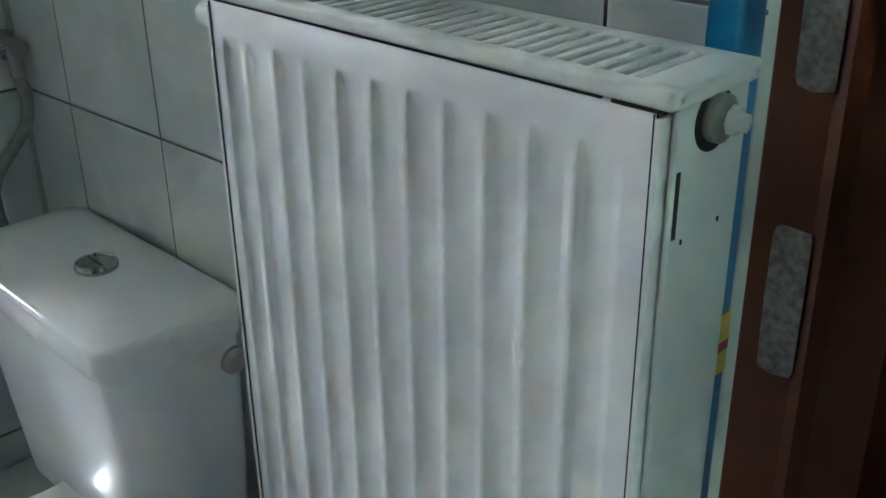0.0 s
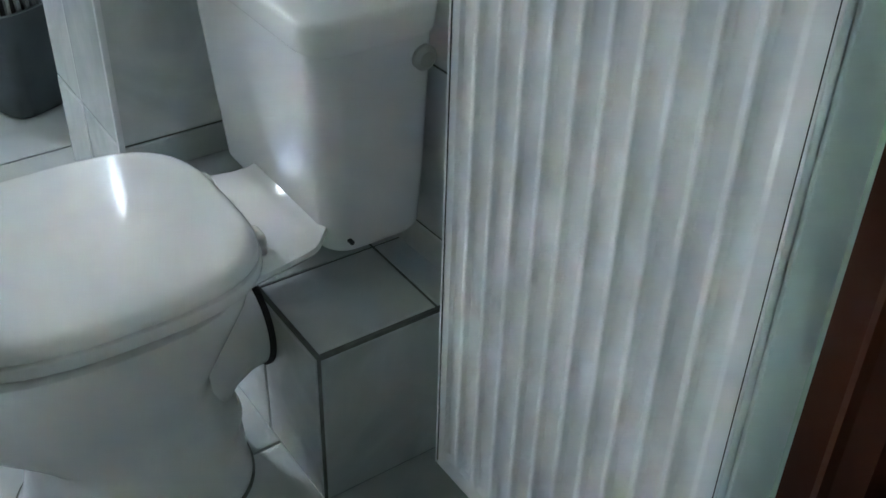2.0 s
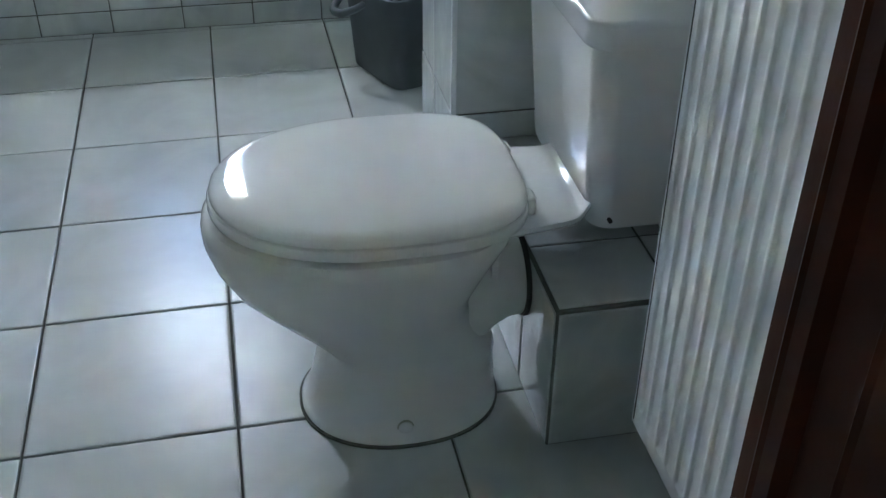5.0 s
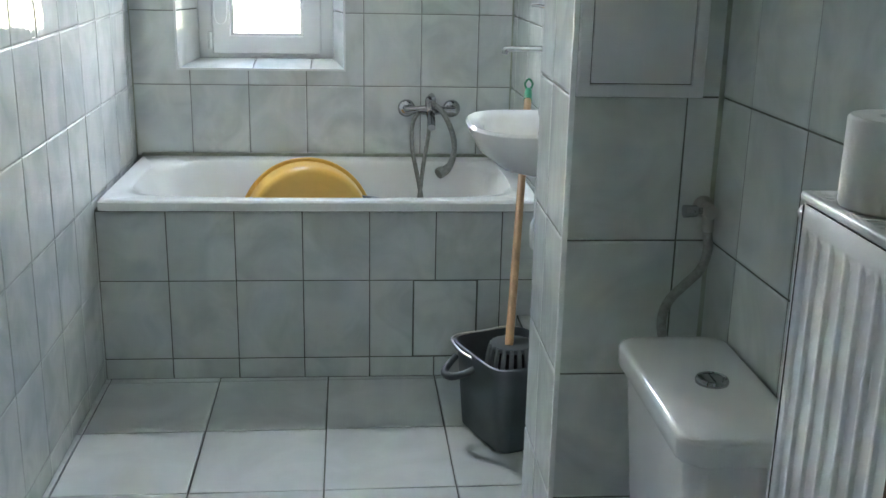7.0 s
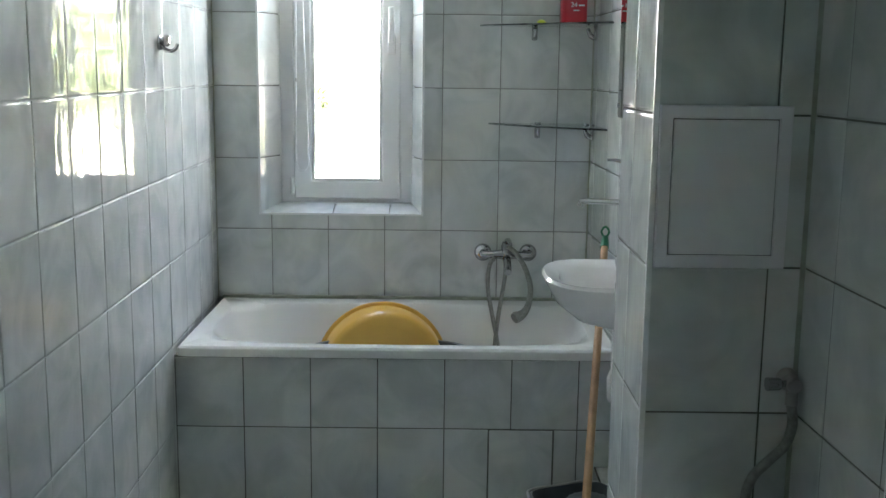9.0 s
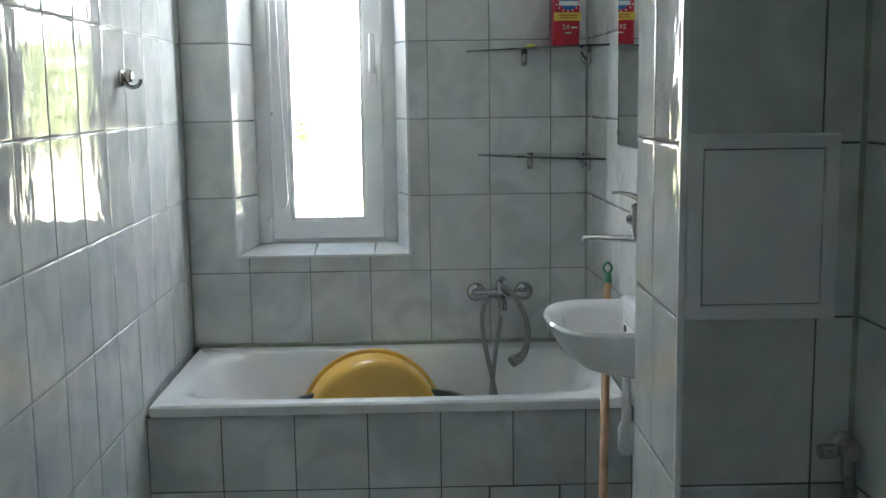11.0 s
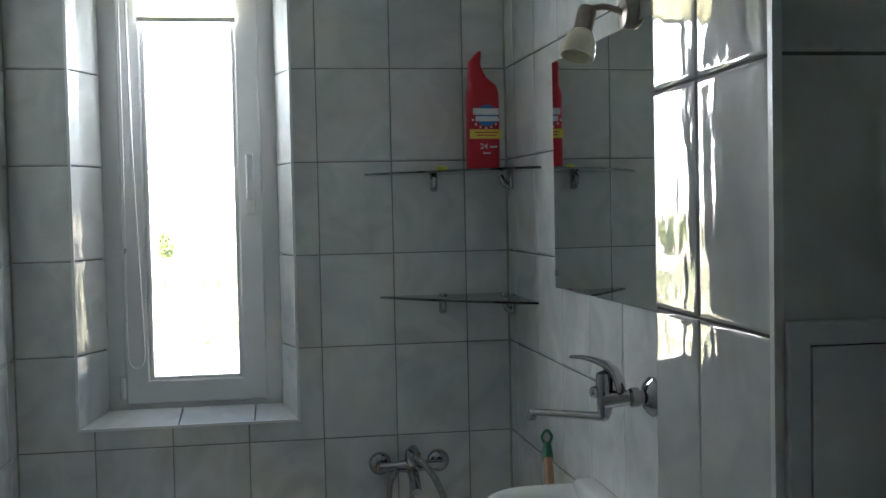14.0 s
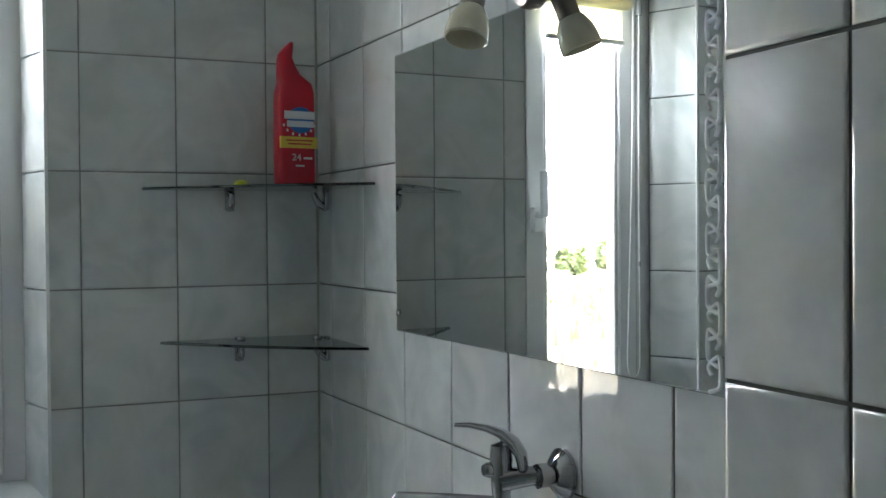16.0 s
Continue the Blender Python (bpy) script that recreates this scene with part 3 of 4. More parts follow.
part("siphon", merge(turned([(0, BTOP - 0.36), (0.014, BTOP - 0.36), (0.020, BTOP - 0.35), (0.021, BTOP - 0.29), (0.012, BTOP - 0.27), (0.012, BTOP - 0.14), (0, BTOP - 0.15)], 24, "z", (-0.075, 0, 0)),
                     tube([(-0.070, 0, BTOP - 0.29), (-0.06, 0, BTOP - 0.29), (0.0, 0, BTOP - 0.29)], 0.016, 12)), M_PVC, basin, smooth=True)

tap = thing("basin_tap", "chrome wall-mounted single-lever tap with long swivel spout", "tap", pose(right_x(2.957), 2.957, 1.09))
part("rosette", turned([(0, 0), (0.036, -0.001), (0.036, -0.007), (0.024, -0.018), (0.013, -0.022), (0.012, -0.045), (0, -0.045)], 28, "x"), M_CHROME, tap, smooth=True)
part("collar", turned([(0, -0.030), (0.018, -0.030), (0.018, -0.044), (0, -0.044)], 8, "x"), M_CHROME, tap)
part("body", merge(tube([(-0.03, 0.006, 0), (-0.055, 0.022, -0.004), (-0.080, 0.038, -0.010)], [0.013, 0.015, 0.017], 18), turned([(0, -0.034), (0.0125, -0.034), (0.0145, -0.022), (0.0165, 0.02), (0.015, 0.040), (0.0, 0.046)], 24, "z", (-0.080, 0.040, 0)),
                   turned([(0, -0.105), (0.008, -0.105), (0.011, -0.099), (0.011, -0.085), (0, -0.085)], 18, "x", (0, 0.046, 0.005))), M_CHROME, tap, smooth=True)


def leaf_lever(path, widths, thick):
    """A flat tapering lever along a rising path."""
    rings = []
    for i, p in enumerate(path):
        t = (Vector(path[min(i + 1, len(path) - 1)]) - Vector(path[max(i - 1, 0)])).normalized()
        s = Vector((-0.55, -0.83, 0)).cross(t).cross(t).normalized() if abs(t.z) > 0.98 else t.cross(Vector((0, 0, 1))).normalized()
        n = t.cross(s)
        rings.append([tuple(Vector(p) + s * (widths[i] * math.cos(a)) + n * (thick[i] * math.sin(a))) for a in [2 * math.pi * k / 16 for k in range(16)]])
    return loft(rings)


part("lever", leaf_lever([(-0.054, 0.022, 0.008), (-0.057, 0.024, 0.028), (-0.065, 0.030, 0.044), (-0.078, 0.040, 0.056), (-0.096, 0.056, 0.063), (-0.114, 0.072, 0.066), (-0.130, 0.086, 0.065)],
                         [0.017, 0.019, 0.019, 0.017, 0.012, 0.009, 0.006], [0.008, 0.009, 0.009, 0.007, 0.005, 0.004, 0.003]), M_CHROME, tap, smooth=True)
part("spout", tube([(-0.080, 0.040, -0.026), (-0.080, 0.040, -0.036), (-0.083, 0.044, -0.0405), (-0.090, 0.054, -0.0420), (-0.130, 0.112, -0.0475), (-0.176, 0.174, -0.0540), (-0.182, 0.182, -0.0575), (-0.184, 0.184, -0.068)], [0.0115, 0.0105, 0.0092, 0.0082, 0.0078, 0.0078, 0.0088, 0.0095], 14), M_CHROME, tap, smooth=True)

# ---- mirror with engraved border ----
MY0, MY1, MZ0, MZ1 = 2.605, 3.535, 1.245, 1.768
RW = plane_frame((right_x(4.0), 4.0, 0), (right_x(0) - right_x(4.0), -4.0, 0))
mirror = thing("mirror", "frameless wall mirror with a white scroll border", "mirror", RW)
a0, a1 = 4.0 - MY1, 4.0 - MY0
part("glass_plate", outline_prism([(a0, MZ0), (a1, MZ0), (a1, MZ1), (a0, MZ1)], 0.0015, 0.0065, 0.002), M_MIRROR, mirror)


def scroll(u, v, flip, s=0.022):
    pts = [(u + flip * s * f * math.cos(t), v + s * h * 1.5, 0.0068) for f, t, h in ((0.2, 0, -0.2), (0.5, 0.6, 0.1), (0.55, 2.2, 0.45), (0.5, 3.4, 0.15), (0.55, 3.6, -0.3), (0.5, 2.4, -0.62), (0.4, 0.5, -0.8))]
    return tube(pts, 0.0027, 6, 5)


k, v = 0, MZ0 + 0.03
while v < MZ1 - 0.02:
    part("etched_scroll", scroll(a1 - 0.028, v, 1 if k % 2 else -1), M_FROST, mirror)
    k, v = k + 1, v + 0.03
part("border_line", block(a1 - 0.056, a1 - 0.0540, MZ0 + 0.004, MZ1 - 0.004, 0.0066, 0.0072), M_FROST, mirror)
for u in (a0 + 0.012, ):
    part("clip", turned([(0, 0.0), (0.007, 0.0), (0.007, 0.009), (0, 0.011)], 14, "z", (u, MZ0 + 0.035, 0)), M_CHROME, mirror)

# ---- wall lamp above the mirror ----
lamp = thing("wall_lamp", "brushed nickel wall spot with opal glass shade, unlit", "wall lamp", pose(right_x(3.03), 3.03, 1.788))
part("base", turned([(0, 0), (0.030, 0), (0.030, -0.016), (0.026, -0.022), (0, -0.024)], 28, "x"), M_NICKEL, lamp, smooth=True)
part("arm", tube([(-0.02, 0, 0.0), (-0.050, 0.018, 0.014), (-0.078, 0.034, 0.012)], 0.006, 10), M_NICKEL, lamp, smooth=True)
tilt = Matrix.Translation((-0.078, 0.034, 0.016)) @ Euler((radians(-12), radians(17), 0)).to_matrix().to_4x4() @ Matrix.Scale(0.78, 4)
cup = turned([(0, 0.0), (0.020, -0.002), (0.023, -0.01), (0.023, -0.062), (0.018, -0.064), (0, -0.064)], 24)
bmesh.ops.transform(cup, matrix=tilt, verts=cup.verts)
part("socket_cup", cup, M_NICKEL, lamp, smooth=True)
shade = turned([(0.018, -0.060), (0.026, -0.066), (0.036, -0.085), (0.041, -0.110), (0.041, -0.128), (0.038, -0.130), (0.038, -0.110), (0.033, -0.088), (0.022, -0.068), (0.012, -0.064)], 32)
bmesh.ops.transform(shade, matrix=tilt, verts=shade.verts)
part("shade", shade, M_OPAL, lamp, smooth=True)

# ---- glass corner shelves ----
def corner_shelf(z, reach_b, reach_r):
    s = thing("corner_shelf", "smoked glass corner shelf on chrome clips", "shelf", pose(0, 0, z), group="corner shelves")
    xr = X_RIGHT - 0.003
    n = 10
    curve = []
    for i in range(n + 1):
        t = i / n
        curve.append((xr - reach_b + (reach_b + 0.010) * t, 3.997 - reach_r * t - 0.03 * math.sin(math.pi * t)))
    poly = curve + [(xr, 3.997)]
    part("glass_plate", outline_prism(poly, 0, 0.006, 0.001), M_SHELFGLASS, s)
    for x, y, r in ((xr - reach_b * 0.52, 3.997, 0), (xr + 0.001, 3.997 - 0.085, 90)):
        b = merge(block(-0.010, 0.010, -0.012, 0.0, -0.045, 0.010, 0.003), tube([(0, -0.004, -0.040), (0, -0.022, -0.030), (0, -0.034, -0.006)], [0.008, 0.009, 0.006], 10),
                  turned([(0, 0.006), (0.010, 0.006), (0.009, 0.011), (0, 0.012)], 16, "z", (0, -0.028, 0)))
        bmesh.ops.transform(b, matrix=pose(x, y, 0, 0, 0, -r), verts=b.verts)
        part("clip", b, M_CHROME, s, smooth=True)
    return s


corner_shelf(1.527, 0.39, 0.365)
corner_shelf(1.193, 0.355, 0.32)

bottle = thing("cleaner_bottle", "red plastic toilet cleaner bottle with angled neck", "bottle", pose(1.226, 3.880, 1.5335, 0, 0, 8) @ Matrix.Diagonal((1, 1, 0.94, 1)))
prof = [(0.0, 0.040), (0.004, 0.043), (0.05, 0.043), (0.15, 0.043), (0.195, 0.043), (0.215, 0.042), (0.235, 0.036)]
rb = []
for h, r in prof:
    rb.append(super_ring(0, 0, h, r, 0.026, 36, 4))
for h, r, ox in ((0.255, 0.026, -0.012), (0.275, 0.019, -0.018), (0.290, 0.016, -0.021)):
    rb.append(super_ring(ox, 0, h, r, 0.019, 36, 3))
part("body", loft(rb), M_RED, bottle, smooth=True)
part("cap", loft([super_ring(-0.021, 0, 0.288, 0.016, 0.016, 20, 2.5), super_ring(-0.020, 0, 0.300, 0.016, 0.016, 20, 2.5), super_ring(-0.012, 0, 0.318, 0.010, 0.012, 20, 2.5), super_ring(-0.006, 0, 0.330, 0.004, 0.007, 20, 2.5)]), M_RED, bottle, smooth=True)
part("yellow_band", block(-0.0425, 0.0425, -0.0268, -0.020, 0.086, 0.112, 0.0004, 1), M_YELLOW, bottle, "yellow printed band")
part("band_print", merge(block(-0.030, 0.032, -0.0272, -0.0262, 0.102, 0.105), block(-0.026, 0.028, -0.0272, -0.0262, 0.094, 0.097)), M_RED, bottle)
part("logo_patch", turned([(0, -0.0268), (0.030, -0.0268), (0.030, -0.0262), (0, -0.0262)], 24, "y", (0.004, 0, 0.150)), M_BLUEINK, bottle, "plain blue and white label patch")
part("logo_bar", merge(block(-0.034, 0.036, -0.0276, -0.0266, 0.152, 0.170, 0.0004, 1), block(-0.028, 0.034, -0.0276, -0.0266, 0.134, 0.148, 0.0004, 1)), M_WHITEINK, bottle)
for i in range(7):
    a = radians(20 + 23 * i)
    part("spark", block(0.038 * math.cos(a) - 0.002, 0.038 * math.cos(a) + 0.002, -0.0270, -0.0262, 0.150 - 0.034 * math.sin(a) - 0.003, 0.150 - 0.034 * math.sin(a) + 0.003), M_WHITEINK, bottle)


def lettering(text, size, at, material, parent, name="lettering"):
    cu = bpy.data.curves.new(name, "FONT")
    cu.body, cu.size, cu.extrude, cu.align_x = text, size, 0.0002, "CENTER"
    ob = new(name, cu)
    ob.data.materials.append(material)
    dg = bpy.context.evaluated_depsgraph_get()
    me = bpy.data.meshes.new_from_object(ob.evaluated_get(dg))
    bpy.data.objects.remove(ob)
    out = new(name, me)
    out.parent, out.matrix_basis = parent, at
    return out


lettering("24", 0.022, pose(-0.006, -0.0266, 0.058, 90, 0, 0), M_WHITEINK, bottle)
part("small_print", merge(block(0.010, 0.030, -0.0268, -0.0262, 0.061, 0.066), block(-0.008, 0.012, -0.0268, -0.0262, 0.044, 0.048)), M_WHITEINK, bottle)

yellow_bit = tagged(part("rubber_plug", turned([(0, 0), (0.014, 0.0), (0.016, 0.006), (0.012, 0.014), (0.005, 0.017), (0, 0.018)], 20, "z", (1.128, 3.965, 1.5332)), M_LIME, smooth=True), "small lime yellow plastic cap on the glass shelf", "cap")

# ---- towel hook ----
HOOK_Y = 3.275
hook = thing("towel_hook", "chrome towel hook on the glossy tiled wall", "hook", pose(left_x(HOOK_Y), HOOK_Y, 1.440))
part("plate", turned([(0, 0), (0.021, 0), (0.021, 0.005), (0.016, 0.009), (0, 0.010)], 28, "x", (0, 0, 0.004)), M_CHROME, hook, smooth=True)
part("knob", turned([(0, 0.008), (0.010, 0.008), (0.011, 0.014), (0.016, 0.018), (0.017, 0.026), (0.012, 0.032), (0, 0.033)], 24, "x", (0, 0, 0.010)), M_CHROME, hook, smooth=True)
part("prong", tube([(0.006, 0, -0.004), (0.020, 0, -0.016), (0.036, 0, -0.018), (0.048, 0, -0.010), (0.052, 0, 0.002)], [0.007, 0.0065, 0.0055, 0.005, 0.0042], 14), M_CHROME, hook, smooth=True)

# ---- shaft door and water valve ----
shaft_door = thing("shaft_door", "light grey plastic inspection door in the shaft", "inspection door", pose(0, PIL_Y0, 0))
part("frame", frame_ring(1.142, 1.356, 1.066, 1.331, 0.0212, -0.009, 0.001, 0.0025), M_GREYDOOR, shaft_door)
part("leaf", block(1.1648, 1.3332, -0.0075, 0.0, 1.0888, 1.3082, 0.001), M_GREYDOOR, shaft_door)
# black sheet behind the leaf paints the shade in its seam
part("gap", block(1.162, 1.336, -0.0035, 0.0005, 1.086, 1.311), M_BLACK, shaft_door)

valve = thing("stop_valve", "worn angle valve with braided hose to the cistern", "valve", pose(1.376, PIL_Y0, 0.878))
part("rosette", turned([(0, 0), (0.019, -0.001), (0.019, -0.005), (0.012, -0.014), (0, -0.014)], 24, "y"), M_STEEL, valve, smooth=True)
part("body", merge(tube([(0, -0.006, 0), (0, -0.03, 0), (0, -0.048, 0)], [0.011, 0.013, 0.012], 14), tube([(0, -0.032, 0), (0, -0.032, -0.02), (0, -0.032, -0.036)], [0.011, 0.010, 0.011], 14)), M_STEEL, valve, smooth=True)
part("knob", tube([(-0.006, -0.032, 0), (-0.018, -0.033, 0), (-0.024, -0.034, 0), (-0.044, -0.036, 0)], [0.006, 0.006, 0.0105, 0.0115], 14), M_CHROME, valve, smooth=True)
part("hose", tube([(0, -0.032, -0.035), (0.002, -0.038, -0.068), (-0.010, -0.046, -0.100), (-0.036, -0.053, -0.124), (-0.064, -0.058, -0.152), (-0.076, -0.063, -0.188), (-0.068, -0.070, -0.240)], 0.0085, 12), M_HOSE, valve, smooth=True)

# ---- toilet ----
toilet = thing("toilet", "white porcelain close-coupled toilet with lid closed", "toilet", pose(1.31, 1.73, 0))


def pan_ring(front, back, axis, half, z, mid=-0.365, front_power=2.15, back_power=2.6, n=64):
    """An oval that is rounder in front and squarer at its back."""
    out = []
    for i in range(n):
        a = 2 * math.pi * i / n
        c, s = math.cos(a), math.sin(a)
        p, r = (back_power, back - mid) if c > 0 else (front_power, mid - front)
        out.append((mid + r * math.copysign(abs(c) ** (2 / p), c), axis + half * math.copysign(abs(s) ** (2 / p), s), z))
    return out


def soft_box_ring(x0, x1, y0, y1, r, z, n=8):
    """A rectangle with rounded corners."""
    out = []
    for cx_, cy_, a0 in ((x1 - r, y1 - r, 0), (x0 + r, y1 - r, 90), (x0 + r, y0 + r, 180), (x1 - r, y0 + r, 270)):
        for k in range(n + 1):
            a = radians(a0 + 90 * k / n)
            out.append((cx_ + r * math.cos(a), cy_ + r * math.sin(a), z))
    return out


PAN = ((-0.498, -0.176, -0.062, 0.133, 0.0), (-0.498, -0.176, -0.062, 0.133, 0.008), (-0.493, -0.178, -0.062, 0.129, 0.016), (-0.485, -0.179, -0.061, 0.125, 0.030), (-0.478, -0.180, -0.060, 0.121, 0.055),
       (-0.470, -0.182, -0.058, 0.119, 0.085), (-0.463, -0.184, -0.056, 0.118, 0.115), (-0.458, -0.190, -0.055, 0.120, 0.136), (-0.468, -0.205, -0.054, 0.126, 0.152), (-0.505, -0.225, -0.053, 0.138, 0.186),
       (-0.550, -0.232, -0.052, 0.155, 0.225), (-0.588, -0.226, -0.051, 0.171, 0.262), (-0.610, -0.206, -0.050, 0.183, 0.300), (-0.620, -0.185, -0.050, 0.190, 0.334), (-0.621, -0.172, -0.050, 0.193, 0.354),
       (-0.619, -0.168, -0.050, 0.192, 0.366), (-0.611, -0.170, -0.050, 0.186, 0.374), (-0.596, -0.175, -0.050, 0.172, 0.376))
part("base_joint", loft([pan_ring(-0.502, -0.173, -0.062, 0.138, z, mid=-0.337, back_power=2.3) for z in (0.0, 0.004)]), M_GROUT, toilet, "dark dirty joint at the floor")
part("bowl", loft([pan_ring(*p, mid=-0.337 if p[4] < 0.13 else -0.365, back_power=2.3 if p[4] < 0.1 else 3.0) for p in PAN]), M_PORCELAIN, toilet, smooth=True)


def bridge_ring(x, half, z0, z1, axis=-0.046):
    """A flat shelf with a rounded lip that narrows downwards."""
    low = half * 0.62
    side = [(low, z0), (half - 0.016, z1 - 0.017), (half - 0.003, z1 - 0.012), (half, z1 - 0.007), (half - 0.003, z1 - 0.002), (half - 0.010, z1)]
    return [(x, axis + a, z) for a, z in side] + [(x, axis - a, z) for a, z in reversed(side)]


part("cistern_shelf", loft([bridge_ring(*b) for b in ((-0.30, 0.160, 0.250, 0.376), (-0.24, 0.150, 0.300, 0.376), (-0.19, 0.138, 0.330, 0.375), (-0.155, 0.129, 0.344, 0.373), (-0.125, 0.122, 0.352, 0.371), (-0.108, 0.119, 0.355, 0.371),
                                                      (-0.097, 0.117, 0.356, 0.3712), (-0.088, 0.115, 0.356, 0.372), (-0.080, 0.112, 0.356, 0.374), (-0.073, 0.107, 0.356, 0.378), (-0.060, 0.098, 0.356, 0.388))]), M_PORCELAIN, toilet, smooth=True)
part("outlet", tube([(-0.37, -0.058, 0.06), (-0.325, -0.058, 0.105), (-0.275, -0.055, 0.155), (-0.225, -0.050, 0.190), (-0.175, -0.046, 0.204), (-0.130, -0.045, 0.207)], [0.108, 0.112, 0.098, 0.080, 0.071, 0.068], 32), M_PORCELAIN, toilet, smooth=True)
part("outlet_seal", turned([(0, -0.1405), (0.070, -0.1405), (0.0735, -0.138), (0.0735, -0.1325), (0, -0.1325)], 32, "x", (0, -0.045, 0.207)), M_BLACK, toilet, smooth=True)
part("rib", loft([[(x, y, z) for x, y in ((-0.196, -0.108), (-0.186, -0.108), (-0.186, 0.015), (-0.196, 0.015))] for z in (0.235, 0.352)]), M_PORCELAIN, toilet)
TANK = ((-0.048, 0.070, -0.142, 0.160, 0.032, 0.3400), (-0.060, 0.080, -0.154, 0.170, 0.036, 0.3440), (-0.064, 0.084, -0.158, 0.174, 0.036, 0.3520), (-0.071, 0.085, -0.166, 0.180, 0.036, 0.44), (-0.078, 0.085, -0.172, 0.185, 0.035, 0.54), (-0.085, 0.085, -0.178, 0.190, 0.034, 0.645))
cistern = part("cistern", loft([soft_box_ring(*t) for t in TANK]), M_PORCELAIN, toilet, smooth=True)
LIDTOP = ((-0.084, 0.083, -0.178, 0.190, 0.036, 0.6370), (-0.096, 0.084, -0.190, 0.200, 0.040, 0.6385), (-0.0985, 0.085, -0.192, 0.202, 0.042, 0.6425), (-0.0985, 0.085, -0.192, 0.202, 0.036, 0.6680), (-0.0975, 0.0845, -0.191, 0.201, 0.035, 0.6730),
          (-0.0945, 0.083, -0.188, 0.198, 0.033, 0.6765), (-0.088, 0.079, -0.182, 0.192, 0.030, 0.6788), (-0.060, 0.055, -0.150, 0.160, 0.025, 0.6830), (-0.030, 0.028, -0.100, 0.110, 0.020, 0.6845))
part("cistern_lid", loft([soft_box_ring(*t) for t in LIDTOP]), M_PORCELAIN, cistern, smooth=True)
part("flush_button", turned([(0, 0.680), (0.0245, 0.680), (0.0255, 0.689), (0.0235, 0.6925), (0.021, 0.6935), (0.0195, 0.6915), (0, 0.6915)], 36, "z", (-0.002, -0.010, 0)), M_CHROME, cistern, smooth=True)
# black bar painted for the dark of the groove
part("button_groove", block(-0.003, -0.001, -0.029, 0.009, 0.6905, 0.6918), M_BLACK, cistern)
part("side_cap", turned([(0, -0.170), (0.016, -0.170), (0.016, -0.181), (0.010, -0.186), (0, -0.186)], 20, "y", (0.060, 0, 0.603)), M_STEEL, cistern, smooth=True)
for s in (-1, 1):
    ys = -0.061 + s * 0.1225
    bolt = part("floor_bolt", turned([(0, -0.014 * s), (0.0115, -0.014 * s), (0.0115, 0.004 * s), (0.009, 0.0055 * s), (0, 0.0055 * s)], 20, "y", (-0.345, ys, 0.031)), M_PVC, toilet, smooth=True)
    part("rim", turned([(0.0115, -0.010 * s), (0.0135, -0.010 * s), (0.0135, 0.002 * s), (0.0115, 0.002 * s)], 20, "y", (-0.345, ys, 0.031)), M_CAULK, bolt, "soft grey ring")
# solid black plug in place of the shaded hole
part("drain_hole", turned([(0, -0.1655), (0.0032, -0.1655), (0.0032, -0.152), (0, -0.152)], 12, "y", (-0.037, 0, 0.364)), M_BLACK, cistern)
# dark sheet added between bowl and seat to paint the shade there
part("seat_gap_shade", loft([pan_ring(-0.588, -0.165, -0.050, 0.170, z) for z in (0.370, 0.388)]), M_GROUT, toilet, "dark filler standing for the shade under the seat")
SEAT_KW = dict(mid=-0.365, front_power=2.12, back_power=3.5)
SEAT = ((0.008, 0.3835), (0.001, 0.3855), (0.0, 0.390), (0.0, 0.397), (0.002, 0.4005), (0.008, 0.402))
part("seat_ring", loft([pan_ring(-0.608 + i, -0.150 - i, -0.050, 0.187 - i, z, **SEAT_KW) for i, z in SEAT]), M_SEAT, toilet, smooth=True)
LID = ((0.006, 0.4028), (0.001, 0.4045), (0.0, 0.4070), (0.001, 0.4115), (0.005, 0.4160), (0.011, 0.4195), (0.018, 0.4215), (0.026, 0.4228), (0.060, 0.4238), (0.11, 0.4244), (0.15, 0.4246))
part("lid", loft([pan_ring(-0.604 + i, -0.152 - i, -0.050, 0.184 - i, z, **SEAT_KW) for i, z in LID]), M_SEAT, toilet, smooth=True)
for s in (-1, 1):
    part("hinge", block(-0.168, -0.142, -0.050 + s * 0.075 - 0.016, -0.050 + s * 0.075 + 0.016, 0.370, 0.402, 0.006, 3), M_SEAT, toilet, smooth=True)

# tiled boxing round the drain
BOX = (1.178, 1.495, 0.265)
boxing = structure("pipe_boxing", block(BOX[0] + g, right_x(1.5) + 0.005, BOX[1] + g, PIL_Y0 + 0.006, 0, BOX[2] - g), M_GROUT, "low tiled boxing behind the toilet", "pipe boxing")

BOX2 = (1.263, 3.03, 0.203)
boxing_low = structure("pipe_boxing_2", block(BOX2[0] + g, right_x(3.2) + 0.002, BOX2[1] + g, 3.339, 0, BOX2[2] - g), M_GROUT, "low tiled boxing along the wall beside the bath", "pipe boxing")

# ---- radiator ----
RX, RY0, RY1, RZ0, RZ1 = 1.230, 0.932, 1.309, 0.215, 1.074
RD = 0.081
radiator = thing("radiator", "white enamelled steel panel radiator with vertical flutes", "radiator", pose(0, 0, 0))


